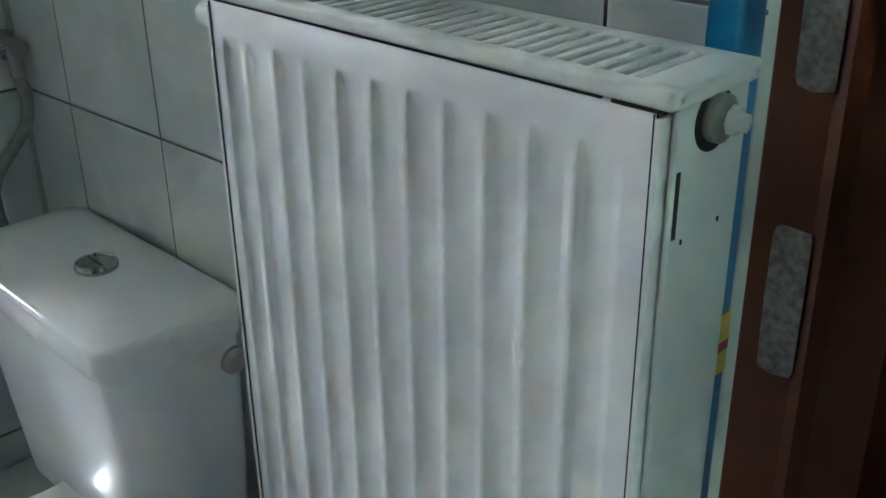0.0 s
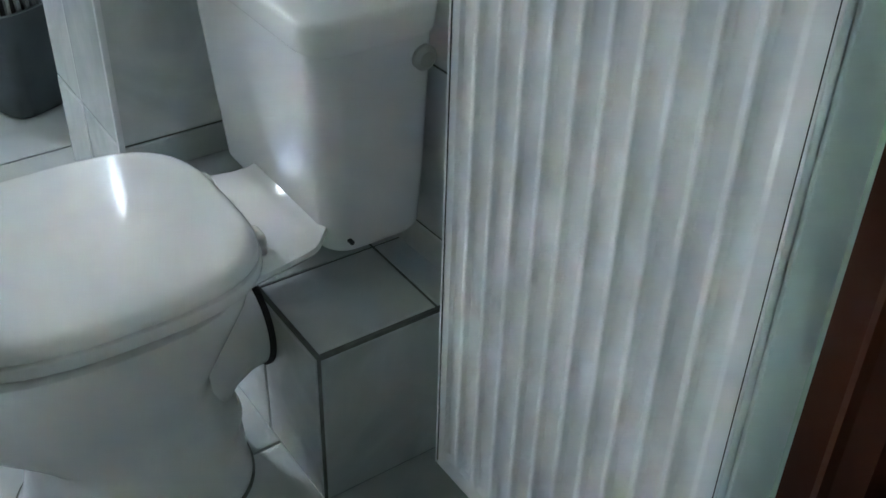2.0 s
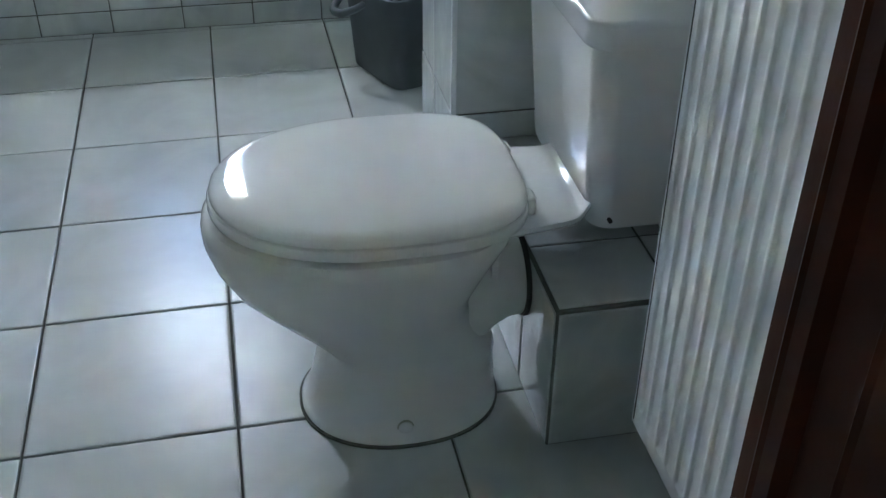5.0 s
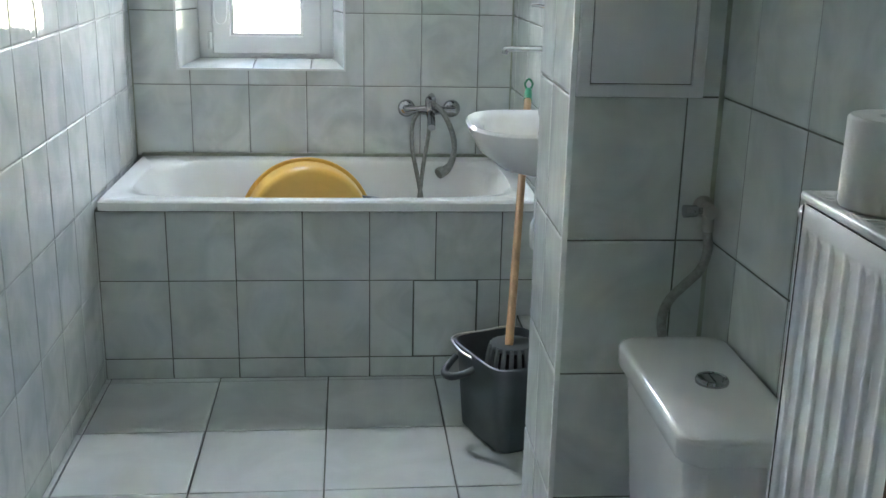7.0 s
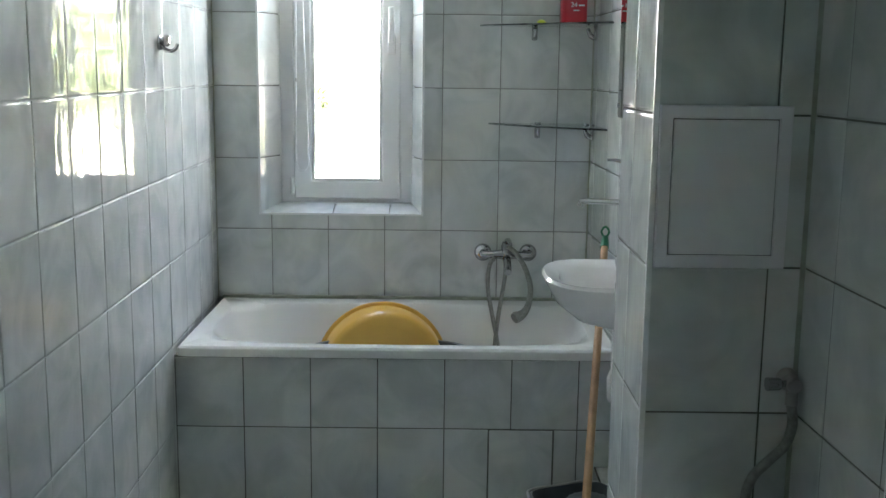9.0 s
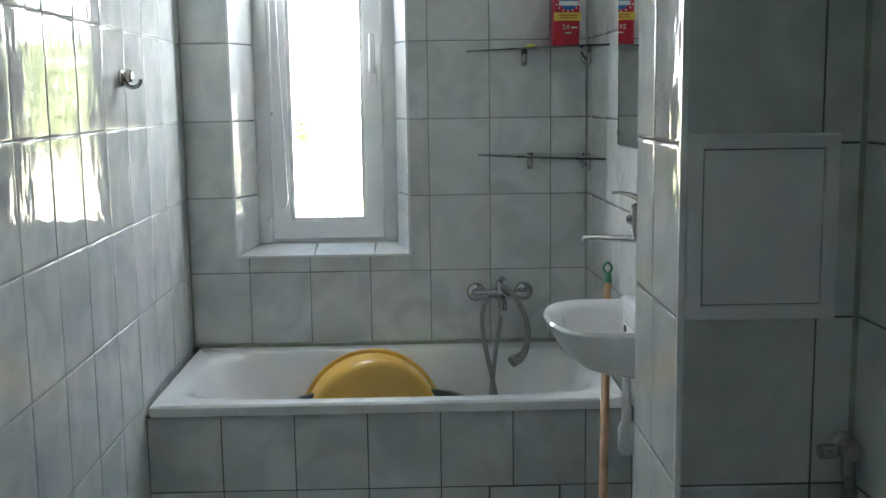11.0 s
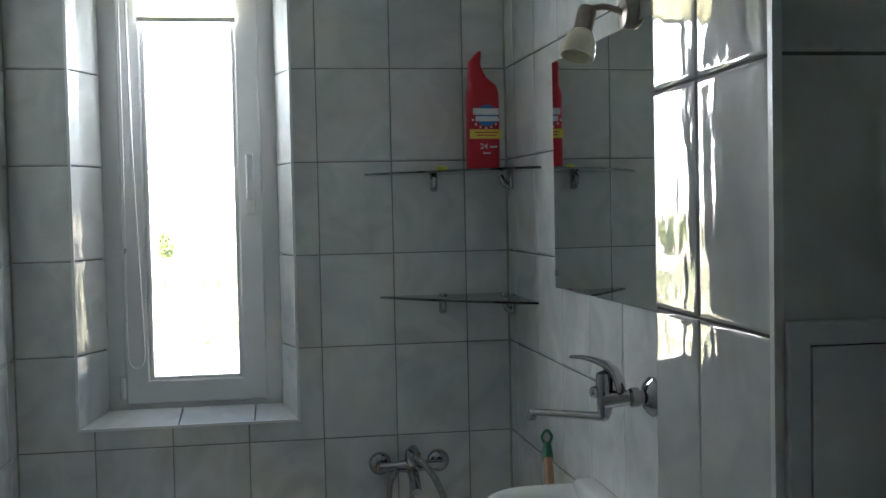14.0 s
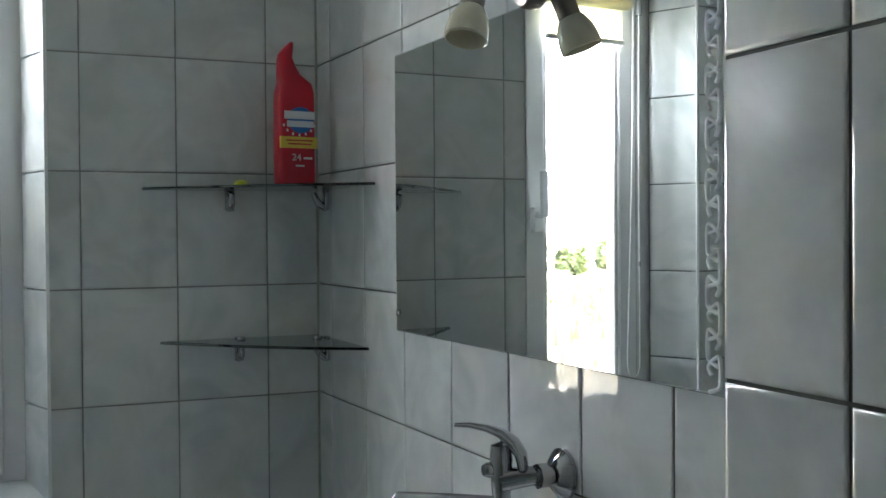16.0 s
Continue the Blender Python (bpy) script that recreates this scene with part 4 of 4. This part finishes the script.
def fluted_panel():
    """A pressed sheet: channels with sloping flanks between narrow lands."""
    pitch, first, depth = 0.0317, 0.9525, 0.0029
    ys, ds = [RY0 + 0.004], [0.0]
    for k in range(11):
        c = first + pitch * k
        w = pitch if k < 10 else 0.0275
        for o, d in ((-0.0010, 0.0), (0.0004, 0.05), (0.0014, 0.17), (0.0062, 0.86), (0.0072, 0.96), (0.0082, 1.0), (w - 0.0085, 1.0), (w - 0.0076, 0.95), (w - 0.0068, 0.84), (w - 0.0040, 0.17), (w - 0.0031, 0.05), (w - 0.0022, 0.0)):
            ys.append(c + o), ds.append(d * depth)
    ys.append(RY1 - 0.003), ds.append(0.0)
    zs = [(RZ0 + 0.003, 0.0), (RZ0 + 0.026, 0.0), (RZ0 + 0.028, 0.06), (RZ0 + 0.034, 0.9), (RZ0 + 0.037, 1.0), (RZ1 - 0.046, 1.0), (RZ1 - 0.043, 0.92), (RZ1 - 0.036, 0.10), (RZ1 - 0.033, 0.0), (RZ1 - 0.012, 0.0), (RZ1 - 0.008, -0.1)]
    rings = []
    for z, f in zs:
        rings.append([(RX + 0.001 + max(f, 0.0) * d + (0.003 if f < 0 else 0), y, z) for y, d in zip(ys, ds)])
    return loft(rings, False, False, closed=False)


part("front_panel", fluted_panel(), M_ENAMEL, radiator, smooth=True)
part("panel_body", block(RX + 0.016, RX + 0.022, RY0 + 0.004, RY1 - 0.003, RZ0 + 0.004, RZ1 - 0.012, 0.002), M_ENAMEL, radiator)
part("rear_panel", block(RX + RD - 0.026, RX + RD - 0.011, RY0 + 0.004, RY1 - 0.003, RZ0 + 0.004, RZ1 - 0.012, 0.003), M_ENAMEL, radiator)
part("panel_edge", merge(block(RX, RX + 0.016, RY0 + 0.001, RY0 + 0.0045, RZ0 + 0.004, RZ1 - 0.014, 0.001), block(RX, RX + 0.016, RY1 - 0.0035, RY1, RZ0 + 0.004, RZ1 - 0.014, 0.001)), M_ENAMEL, radiator)
for name, y0, y1 in (("end_cover", RY0 - 0.004, RY0), ("end_cover", RY1 + 0.001, RY1 + 0.004)):
    part(name, block(RX + 0.008, RX + RD - 0.009, y0, y1, RZ0 + 0.004, RZ1 - 0.004, 0.0015), M_ENAMEL, radiator)
part("top_frame", merge(block(RX - 0.001, RX + 0.012, RY0 - 0.006, RY1 + 0.005, RZ1 - 0.010, RZ1 + 0.001, 0.004, 3), block(RX + RD - 0.012, RX + RD + 0.002, RY0 - 0.006, RY1 + 0.005, RZ1 - 0.010, RZ1 + 0.001, 0.004, 3),
                        block(RX + 0.003, RX + RD - 0.002, RY0 - 0.006, RY0 + 0.022, RZ1 - 0.010, RZ1 + 0.0005, 0.003, 3), block(RX + 0.003, RX + RD - 0.002, RY1 - 0.018, RY1 + 0.005, RZ1 - 0.010, RZ1 + 0.0005, 0.003, 3)), M_ENAMEL, radiator, smooth=True)
ns = 28
slat_mesh = None
for i in range(ns):
    y = RY0 + 0.028 + (RY1 - RY0 - 0.050) * i / (ns - 1)
    if slat_mesh is None:
        slat_mesh = mesh_from("slat", block(RX + 0.010, RX + RD - 0.010, -0.0030, 0.0030, RZ1 - 0.006, RZ1 - 0.0005, 0.001, 1), M_ENAMEL)
    ob = new("slat", slat_mesh)
    ob.parent, ob.matrix_basis = radiator, pose(0, y, 0)
# thin black strips on the panel paint the shade of its seams
part("seam_shade_strips", merge(block(RX + 0.0002, RX + 0.006, RY0 + 0.0, RY0 + 0.03, RZ1 - 0.0113, RZ1 - 0.0101), block(RX + 0.0002, RX + 0.006, RY0 + 0.036, RY1 - 0.01, RZ1 - 0.0108, RZ1 - 0.0101), block(RX + 0.0002, RX + 0.004, RY1 - 0.0047, RY1 - 0.0037, RZ0 + 0.01, RZ1 - 0.012), block(RX + 0.0002, RX + 0.004, RY0 + 0.0046, RY0 + 0.0052, RZ0 + 0.01, RZ1 - 0.012)), M_BLACK, radiator, "black strips painted as shade in the panel seams")
# black sheet added below the slats as the shade inside the grille
part("grille_shade_sheet", block(RX + 0.012, RX + RD - 0.012, RY0 + 0.02, RY1 - 0.016, RZ1 - 0.013, RZ1 - 0.011), M_BLACK, radiator)
# convector as one plain block, its black standing for shade inside
part("convector", block(RX + 0.024, RX + RD - 0.020, RY0 + 0.01, RY1 - 0.01, RZ0 + 0.03, RZ1 - 0.05), M_BLACK, radiator, "black block carrying the shade between the fins inside")


def slot(x, z0, z1, w=0.0022):
    return block(x - w, x + w, RY0 - 0.0048, RY0 - 0.0036, z0, z1, 0.0004, 1)


# black chips and a disc on the cover paint the dark of its openings
for x, z0, z1 in ((1.2415, 0.996, 1.032), (1.2415, 0.30, 0.336)):
    part("slot", slot(x, z0, z1, 0.0016), M_BLACK, radiator)
for x, z in ((1.249, 0.991), (1.283, 0.993)):
    part("hole", slot(x, z, z + 0.003, 0.0008), M_BLACK, radiator)
part("valve_opening", turned([(0, RY0 - 0.0035), (0.0165, RY0 - 0.0035), (0.0165, RY0 - 0.0048), (0, RY0 - 0.0048)], 28, "y", (1.269, 0, 1.0525)), M_BLACK, radiator)
part("plug", turned([(0, RY0 - 0.004), (0.0125, RY0 - 0.004), (0.0125, RY0 - 0.010), (0.009, RY0 - 0.012), (0, RY0 - 0.012)], 24, "y", (1.2695, 0, 1.0535)), M_STEEL, radiator, smooth=True)
part("plug_cap", turned([(0, RY0 - 0.010), (0.0080, RY0 - 0.010), (0.0080, RY0 - 0.015), (0.005, RY0 - 0.016), (0.005, RY0 - 0.020), (0, RY0 - 0.021)], 8, "y", (1.2735, 0, 1.0525)), M_PVC, radiator)
part("air_vent", turned([(0, RY1 + 0.003), (0.006, RY1 + 0.003), (0.006, RY1 + 0.016), (0.010, RY1 + 0.018), (0.010, RY1 + 0.034), (0.004, RY1 + 0.036), (0, RY1 + 0.036)], 16, "y", (1.252, 0, 1.044)), M_PVC, radiator, smooth=True)
for z in (0.35, 0.95):
    part("bracket", block(RX + RD - 0.006, right_x(1.12) - 0.004, 1.11, 1.13, z - 0.02, z + 0.02, 0.002), M_ENAMEL, radiator)

roll = thing("paper_roll", "white toilet paper roll standing on the radiator", "toilet paper", pose(1.285, 1.238, RZ1 + 0.0015))
part("paper", turned([(0.020, 0), (0.046, 0), (0.048, 0.003), (0.048, 0.083), (0.046, 0.086), (0.020, 0.086), (0.019, 0.084), (0.019, 0.002)], 40), M_PAPER, roll, smooth=True)

blue_pack = thing("blue_package", "tall blue film package with yellow label behind the radiator", "package", pose(1.3885, 0.988, 0, 0, 0, 0) @ Matrix.Diagonal((0.88, 0.55, 1.0, 1.0)))
part("film", block(-0.018, 0.018, -0.022, 0.022, 0.0, 1.42, 0.006, 3), M_BLUE, blue_pack, smooth=True)
part("label", block(-0.0186, 0.0186, -0.0226, 0.0226, 0.825, 0.875, 0.003, 2), M_YELLOW, blue_pack, "yellow and red label")
part("label_stripe", block(-0.019, 0.019, -0.023, 0.023, 0.842, 0.854, 0.003, 2), M_RED, blue_pack)

# ---- bucket and mop ----
bucket = thing("mop_bucket", "dark grey plastic mop bucket with wringer", "bucket", pose(1.191, 2.943, 0, 0, 0, 22))
PAIL = ((0.090, 0.117, 0.0), (0.096, 0.122, 0.006), (0.113, 0.134, 0.226), (0.119, 0.140, 0.228), (0.121, 0.142, 0.250), (0.116, 0.137, 0.252), (0.108, 0.130, 0.22), (0.090, 0.116, 0.012))
part("pail", loft([super_ring(0, 0, z, a, b, 56, 6) for a, b, z in PAIL]), M_BUCKET, bucket, smooth=True)
part("grip", tube([(-0.108, 0.005, 0.205), (-0.135, 0.020, 0.188), (-0.158, 0.050, 0.174), (-0.158, 0.085, 0.174), (-0.132, 0.105, 0.188), (-0.108, 0.110, 0.205)], [0.009, 0.010, 0.011, 0.011, 0.010, 0.009], 10), M_BUCKET, bucket, smooth=True)
part("bail", tube([(-0.120, 0.0, 0.240), (-0.128, 0.06, 0.244), (-0.10, 0.148, 0.246), (0.0, 0.155, 0.246), (0.10, 0.148, 0.245), (0.122, 0.03, 0.240)], 0.004, 8), M_STEEL, bucket, smooth=True)
WR = (-0.030, -0.055)
part("wringer_ring", turned([(0.046, 0.292), (0.056, 0.290), (0.060, 0.283), (0.054, 0.277), (0.046, 0.281)], 32, "z", (*WR, 0.0)), M_BUCKET, bucket, smooth=True)
# black core added behind the ribs as the shade in their gaps
part("wringer_shade_core", turned([(0.0, 0.266), (0.050, 0.266), (0.052, 0.258), (0.060, 0.200), (0.0, 0.200)], 32, "z", (*WR, 0.0)), M_BLACK, bucket, smooth=True)
for i in range(18):
    a = 2 * math.pi * i / 18
    c, s = math.cos(a), math.sin(a)
    part("wringer_rib", tube([(WR[0] + r * c, WR[1] + r * s, z) for r, z in ((0.054, 0.288), (0.061, 0.262), (0.068, 0.208))], 0.0064, 6, 3), M_WRINGER, bucket)

MOP0, MOP1 = Vector((1.1735, 2.864, 0.286)), Vector((1.312, 3.585, 0.865))
mop = thing("mop", "mop with wooden handle and green hanging cap", "mop", pose(*MOP0))
d = MOP1 - MOP0
part("handle", tube([(0, 0, 0), d * 0.5, d * 0.965], 0.0115, 16), M_WOOD, mop, smooth=True)
part("cap", tube([d * 0.952, d * 0.975, d], [0.0135, 0.0130, 0.010], 14), M_GREEN, mop, smooth=True)
part("hanging_loop", tube([d + Vector((0, 0, -0.004)), d + Vector((-0.012, 0, 0.018)), d + Vector((0, 0, 0.034)), d + Vector((0.012, 0, 0.018)), d + Vector((0.002, 0, -0.002))], 0.0035, 8), M_GREEN, mop, smooth=True)
# head coloured dark to carry the shade inside the wringer
part("mop_head", turned([(0, -0.075), (0.038, -0.075), (0.042, -0.05), (0.034, -0.032), (0.018, -0.014), (0, -0.010)], 24, "z", (0.010, 0.017, 0)), M_BUCKET, mop, "mop head pressed into the wringer, darkened for the shade inside", smooth=True)

# ---- corner sealing ----
caulk = structure("corner_seal", merge(
    block(right_x(2.03) - 0.007, right_x(2.03) + 0.004, PIL_Y0 - 0.003, PIL_Y0 + 0.006, BOX[2], TOP), block(X_RIGHT - 0.004, X_RIGHT + 0.004, 3.996, 4.004, 0.57, TOP), block(-0.004, 0.003, 3.997, 4.004, 0.57, TOP),
    block(0.018, 1.315, 3.984, 4.002, 0.560, 0.578, 0.003)), M_CAULK, "olive discoloured silicone sealing in the corners", "seal")

# ---- outdoors ----
ground = structure("ground", block(-400, 400, -400, 800, -0.60, -0.45), M_GROUND, "dry sandy ground with sparse grass", "ground")


def tree(x, y, h, seed):
    rnd = random.Random(seed)
    t = thing("tree", "green leafy tree on the far side of the yard", "tree", pose(x, y, -0.45), group="tree row")
    part("trunk", tube([(0, 0, 0), (rnd.uniform(-0.1, 0.1), 0, h * 0.3), (rnd.uniform(-0.3, 0.3), 0, h * 0.7)], [0.16, 0.12, 0.05], 8, 3), M_BARK, t)
    verts, faces = [], []
    for k in range(60):
        a, zz = rnd.uniform(0, 6.28), rnd.uniform(0.12, 1.0)
        r = h * 0.30 * math.sin(math.pi * min(1, zz * 0.8 + 0.15)) * rnd.uniform(0.4, 1.05)
        c = Vector((r * math.cos(a), r * math.sin(a), h * zz))
        for j in range(22):
            p = c + Vector((rnd.gauss(0, 1), rnd.gauss(0, 1), rnd.gauss(0, 1))) * h * 0.05
            u = Vector((rnd.gauss(0, 1), rnd.gauss(0, 1), rnd.gauss(0, 1))).normalized() * 0.16
            w = u.orthogonal().normalized() * 0.10
            i0 = len(verts)
            verts += [p - u, p - w, p + u, p + w]
            faces.append((i0, i0 + 1, i0 + 2, i0 + 3))
    me = bpy.data.meshes.new("crown")
    me.from_pydata(verts, [], faces)
    me.materials.append(M_LEAF)
    ob = new("crown", me)
    ob.parent = t


rnd_t = random.Random(5)
for i in range(20):
    tree(2.2 + 1.5 * i + rnd_t.uniform(-0.6, 0.6), 34 + rnd_t.uniform(-3, 5), rnd_t.uniform(3.2, 4.8), 100 + i)
for i in range(16):
    tree(-7.6 - 1.6 * i + rnd_t.uniform(-0.6, 0.6), 38 + rnd_t.uniform(-3, 5), rnd_t.uniform(0.9, 1.6), 200 + i)
tree(-4.4, 46, 0.9, 300)
# glowing board added far behind the trees to brighten the low sky
sky_board = structure("backdrop", block(-250, 250, 300, 301, -0.5, 90), M_SKY_GLOW, "glowing backdrop board for the bright sky over the horizon", "backdrop")
grass_v, grass_f = [], []
for i in range(5000):
    p = Vector((rnd_t.uniform(-26, 26), 9 + 20 * rnd_t.random() ** 0.7, -0.45))
    hgt, a = rnd_t.uniform(0.12, 0.5), rnd_t.uniform(0, 6.28)
    w = Vector((math.cos(a), math.sin(a), 0)) * rnd_t.uniform(0.03, 0.09)
    i0 = len(grass_v)
    grass_v += [p - w, p + w, p + Vector((rnd_t.uniform(-0.1, 0.1), rnd_t.uniform(-0.1, 0.1), hgt))]
    grass_f.append((i0, i0 + 1, i0 + 2))
gm = bpy.data.meshes.new("grass")
gm.from_pydata(grass_v, [], grass_f)
gm.materials.append(M_LEAF)
tagged(new("grass", gm), "sparse tufts of weeds in the yard", "grass", kind="stuff")

# ---- tiles, laid last ----
lay(back, plane_frame((0, 4.0, 0), (1, 0, 0)), lines_between(0.195, 0.2, 0.001, X_RIGHT), ROWS_Z[3:], hole=WIN)
lay(left, plane_frame((left_x(0), 0.0, 0), (left_x(4.0) - left_x(0), 4.0, 0)), lines_between(3.121, 0.2, Y_DOOR, 4.0), ROWS_Z)
lay(right, RW, lines_between(0.885, 0.2, 0.0, 4.0 - PIL_Y1), ROWS_Z)
lay(right, RW, lines_between(2.089, 0.2, 4.0 - PIL_Y0, 4.0 - Y_DOOR), ROWS_Z)
lay(pillar, plane_frame((PIL_X, PIL_Y0, 0), (1, 0, 0)), [0.0, 0.199, right_x(2.03) - PIL_X], ROWS_Z, hole=(0.006, 0.204, 1.072, 1.328))
lay(pillar, plane_frame((PIL_X, PIL_Y1, 0), (0, -1, 0)), [0.0, 0.130, PIL_Y1 - PIL_Y0], ROWS_Z)
lay(pillar, plane_frame((right_x(2.335), PIL_Y1, 0), (-1, 0, 0)), [0.0, 0.13, right_x(2.335) - PIL_X], ROWS_Z)
lay(bath_panel, plane_frame((0, 3.337, 0), (1, 0, 0)), lines_between(0.21, 0.2, left_x(3.337), right_x(3.337)), [0.316, 0.532])
lay(bath_panel, plane_frame((0, 3.337, 0), (1, 0, 0)), [left_x(3.337), 0.21, 0.41, 0.61, 0.81, 0.943], [0.066, 0.316])
lay(bath_panel, plane_frame((0, 3.337, 0), (1, 0, 0)), [0.943, 1.14], [0.066, 0.316], joint=0.007)
lay(bath_panel, plane_frame((0, 3.337, 0), (1, 0, 0)), [1.14, 1.21, right_x(3.337)], [0.066, 0.316])
lay(bath_panel, plane_frame((0, 3.337, 0), (1, 0, 0)), lines_between(0.21, 0.2, left_x(3.337), right_x(3.337)), [0.0, 0.066])
lay(boxing, plane_frame((BOX[0], BOX[1], 0), (1, 0, 0)), [0.004, right_x(1.5) - BOX[0]], [0, BOX[2] - 0.006], joint=0.004)
lay(boxing, plane_frame((BOX[0], PIL_Y0, 0), (0, -1, 0)), [0, 0.21, 0.37, PIL_Y0 - BOX[1] - 0.004], [0, BOX[2] - 0.006], joint=0.004)
lay(boxing, plane_frame((BOX[0], BOX[1], BOX[2]), (1, 0, 0), (0, 1, 0)), [0.005, 0.185, right_x(1.5) - BOX[0]], [0.006, 0.17, 0.37, PIL_Y0 - BOX[1]], joint=0.004)
lay(boxing_low, plane_frame((BOX2[0], 3.337, 0), (0, -1, 0)), [0.0, 0.2, 3.337 - BOX2[1]], [0, BOX2[2] - 0.006], joint=0.004)
lay(boxing_low, plane_frame((BOX2[0], BOX2[1], 0), (1, 0, 0)), [0.004, right_x(3.03) - BOX2[0]], [0, BOX2[2] - 0.006], joint=0.004)
lay(boxing_low, plane_frame((BOX2[0], BOX2[1], BOX2[2]), (1, 0, 0), (0, 1, 0)), [0.004, right_x(3.337) - BOX2[0]], [0.004, 0.12, 3.335 - BOX2[1]], joint=0.004)
ff = plane_frame((0, 0, 0), (1, 0, 0), (0.0, 1, 0)) @ pose(0, 0, 0, 0, 0, 0.81)
lay(floor, ff, lines_between(0.398, 0.331, 0.0, 1.52), lines_between(3.306, 0.338, 0.60, 3.345), material=M_FLOOR, joint=0.0045)
SLOPE_L = plane_frame((WIN[0], 4.0, 0), (IN[0] - WIN[0], REVEAL_Y - 4.0, 0))
SLOPE_R = plane_frame((IN[1], REVEAL_Y, 0), (WIN[1] - IN[1], 4.0 - REVEAL_Y, 0))
dl, dr = math.hypot(IN[0] - WIN[0], REVEAL_Y - 4.0), math.hypot(WIN[1] - IN[1], 4.0 - REVEAL_Y)
rise = IN[2] - WIN[2]
cheeks = structure("window_reveal", merge(
    loft([[(WIN[0] - 0.01, 4.0 + g, z), (WIN[0] - 0.009, 4.0 + g, z), (IN[0] - 0.009, REVEAL_Y + 0.01, z), (WIN[0] - 0.01, REVEAL_Y + 0.01, z)] for z in (0.86, WIN[3])]),
    loft([[(WIN[1] + 0.01, 4.0 + g, z), (WIN[1] + 0.009, 4.0 + g, z), (IN[1] + 0.009, REVEAL_Y + 0.01, z), (WIN[1] + 0.01, REVEAL_Y + 0.01, z)] for z in (0.86, WIN[3])]),
    loft([[(x, 4.0 + g, 0.85), (x, REVEAL_Y + 0.003, 0.85), (x, REVEAL_Y + 0.003, IN[2] - 0.008), (x, 4.0 + g, WIN[2] - 0.008)] for x in (WIN[0], WIN[1])])), M_GROUT, "splayed tiled window reveal", "window reveal")
lay(cheeks, SLOPE_L, [0.0, dl], [WIN[2]] + ROWS_Z[5:])
lay(cheeks, SLOPE_R, [0.0, dr], [WIN[2]] + ROWS_Z[5:])
lay(cheeks, plane_frame((0, 4.0, WIN[2]), (1, 0, 0), (0, REVEAL_Y - 4.0, rise)), [WIN[0], 0.41, 0.61, WIN[1]], [0.0, math.hypot(REVEAL_Y - 4.0, rise)])
trim = structure("trim", merge(block(WIN[0] - 0.004, WIN[0] + 0.003, 3.997, 4.004, WIN[2], WIN[3]), block(WIN[1] - 0.003, WIN[1] + 0.004, 3.997, 4.004, WIN[2], WIN[3]),
                               block(WIN[0] - 0.004, WIN[1] + 0.004, 3.997, 4.004, WIN[2] - 0.004, WIN[2] + 0.003),
                               block(PIL_X - 0.002, PIL_X + 0.007, PIL_Y0 - 0.002, PIL_Y0 + 0.007, 0, TOP)), M_PVC, "white plastic tile edging strips", "trim")
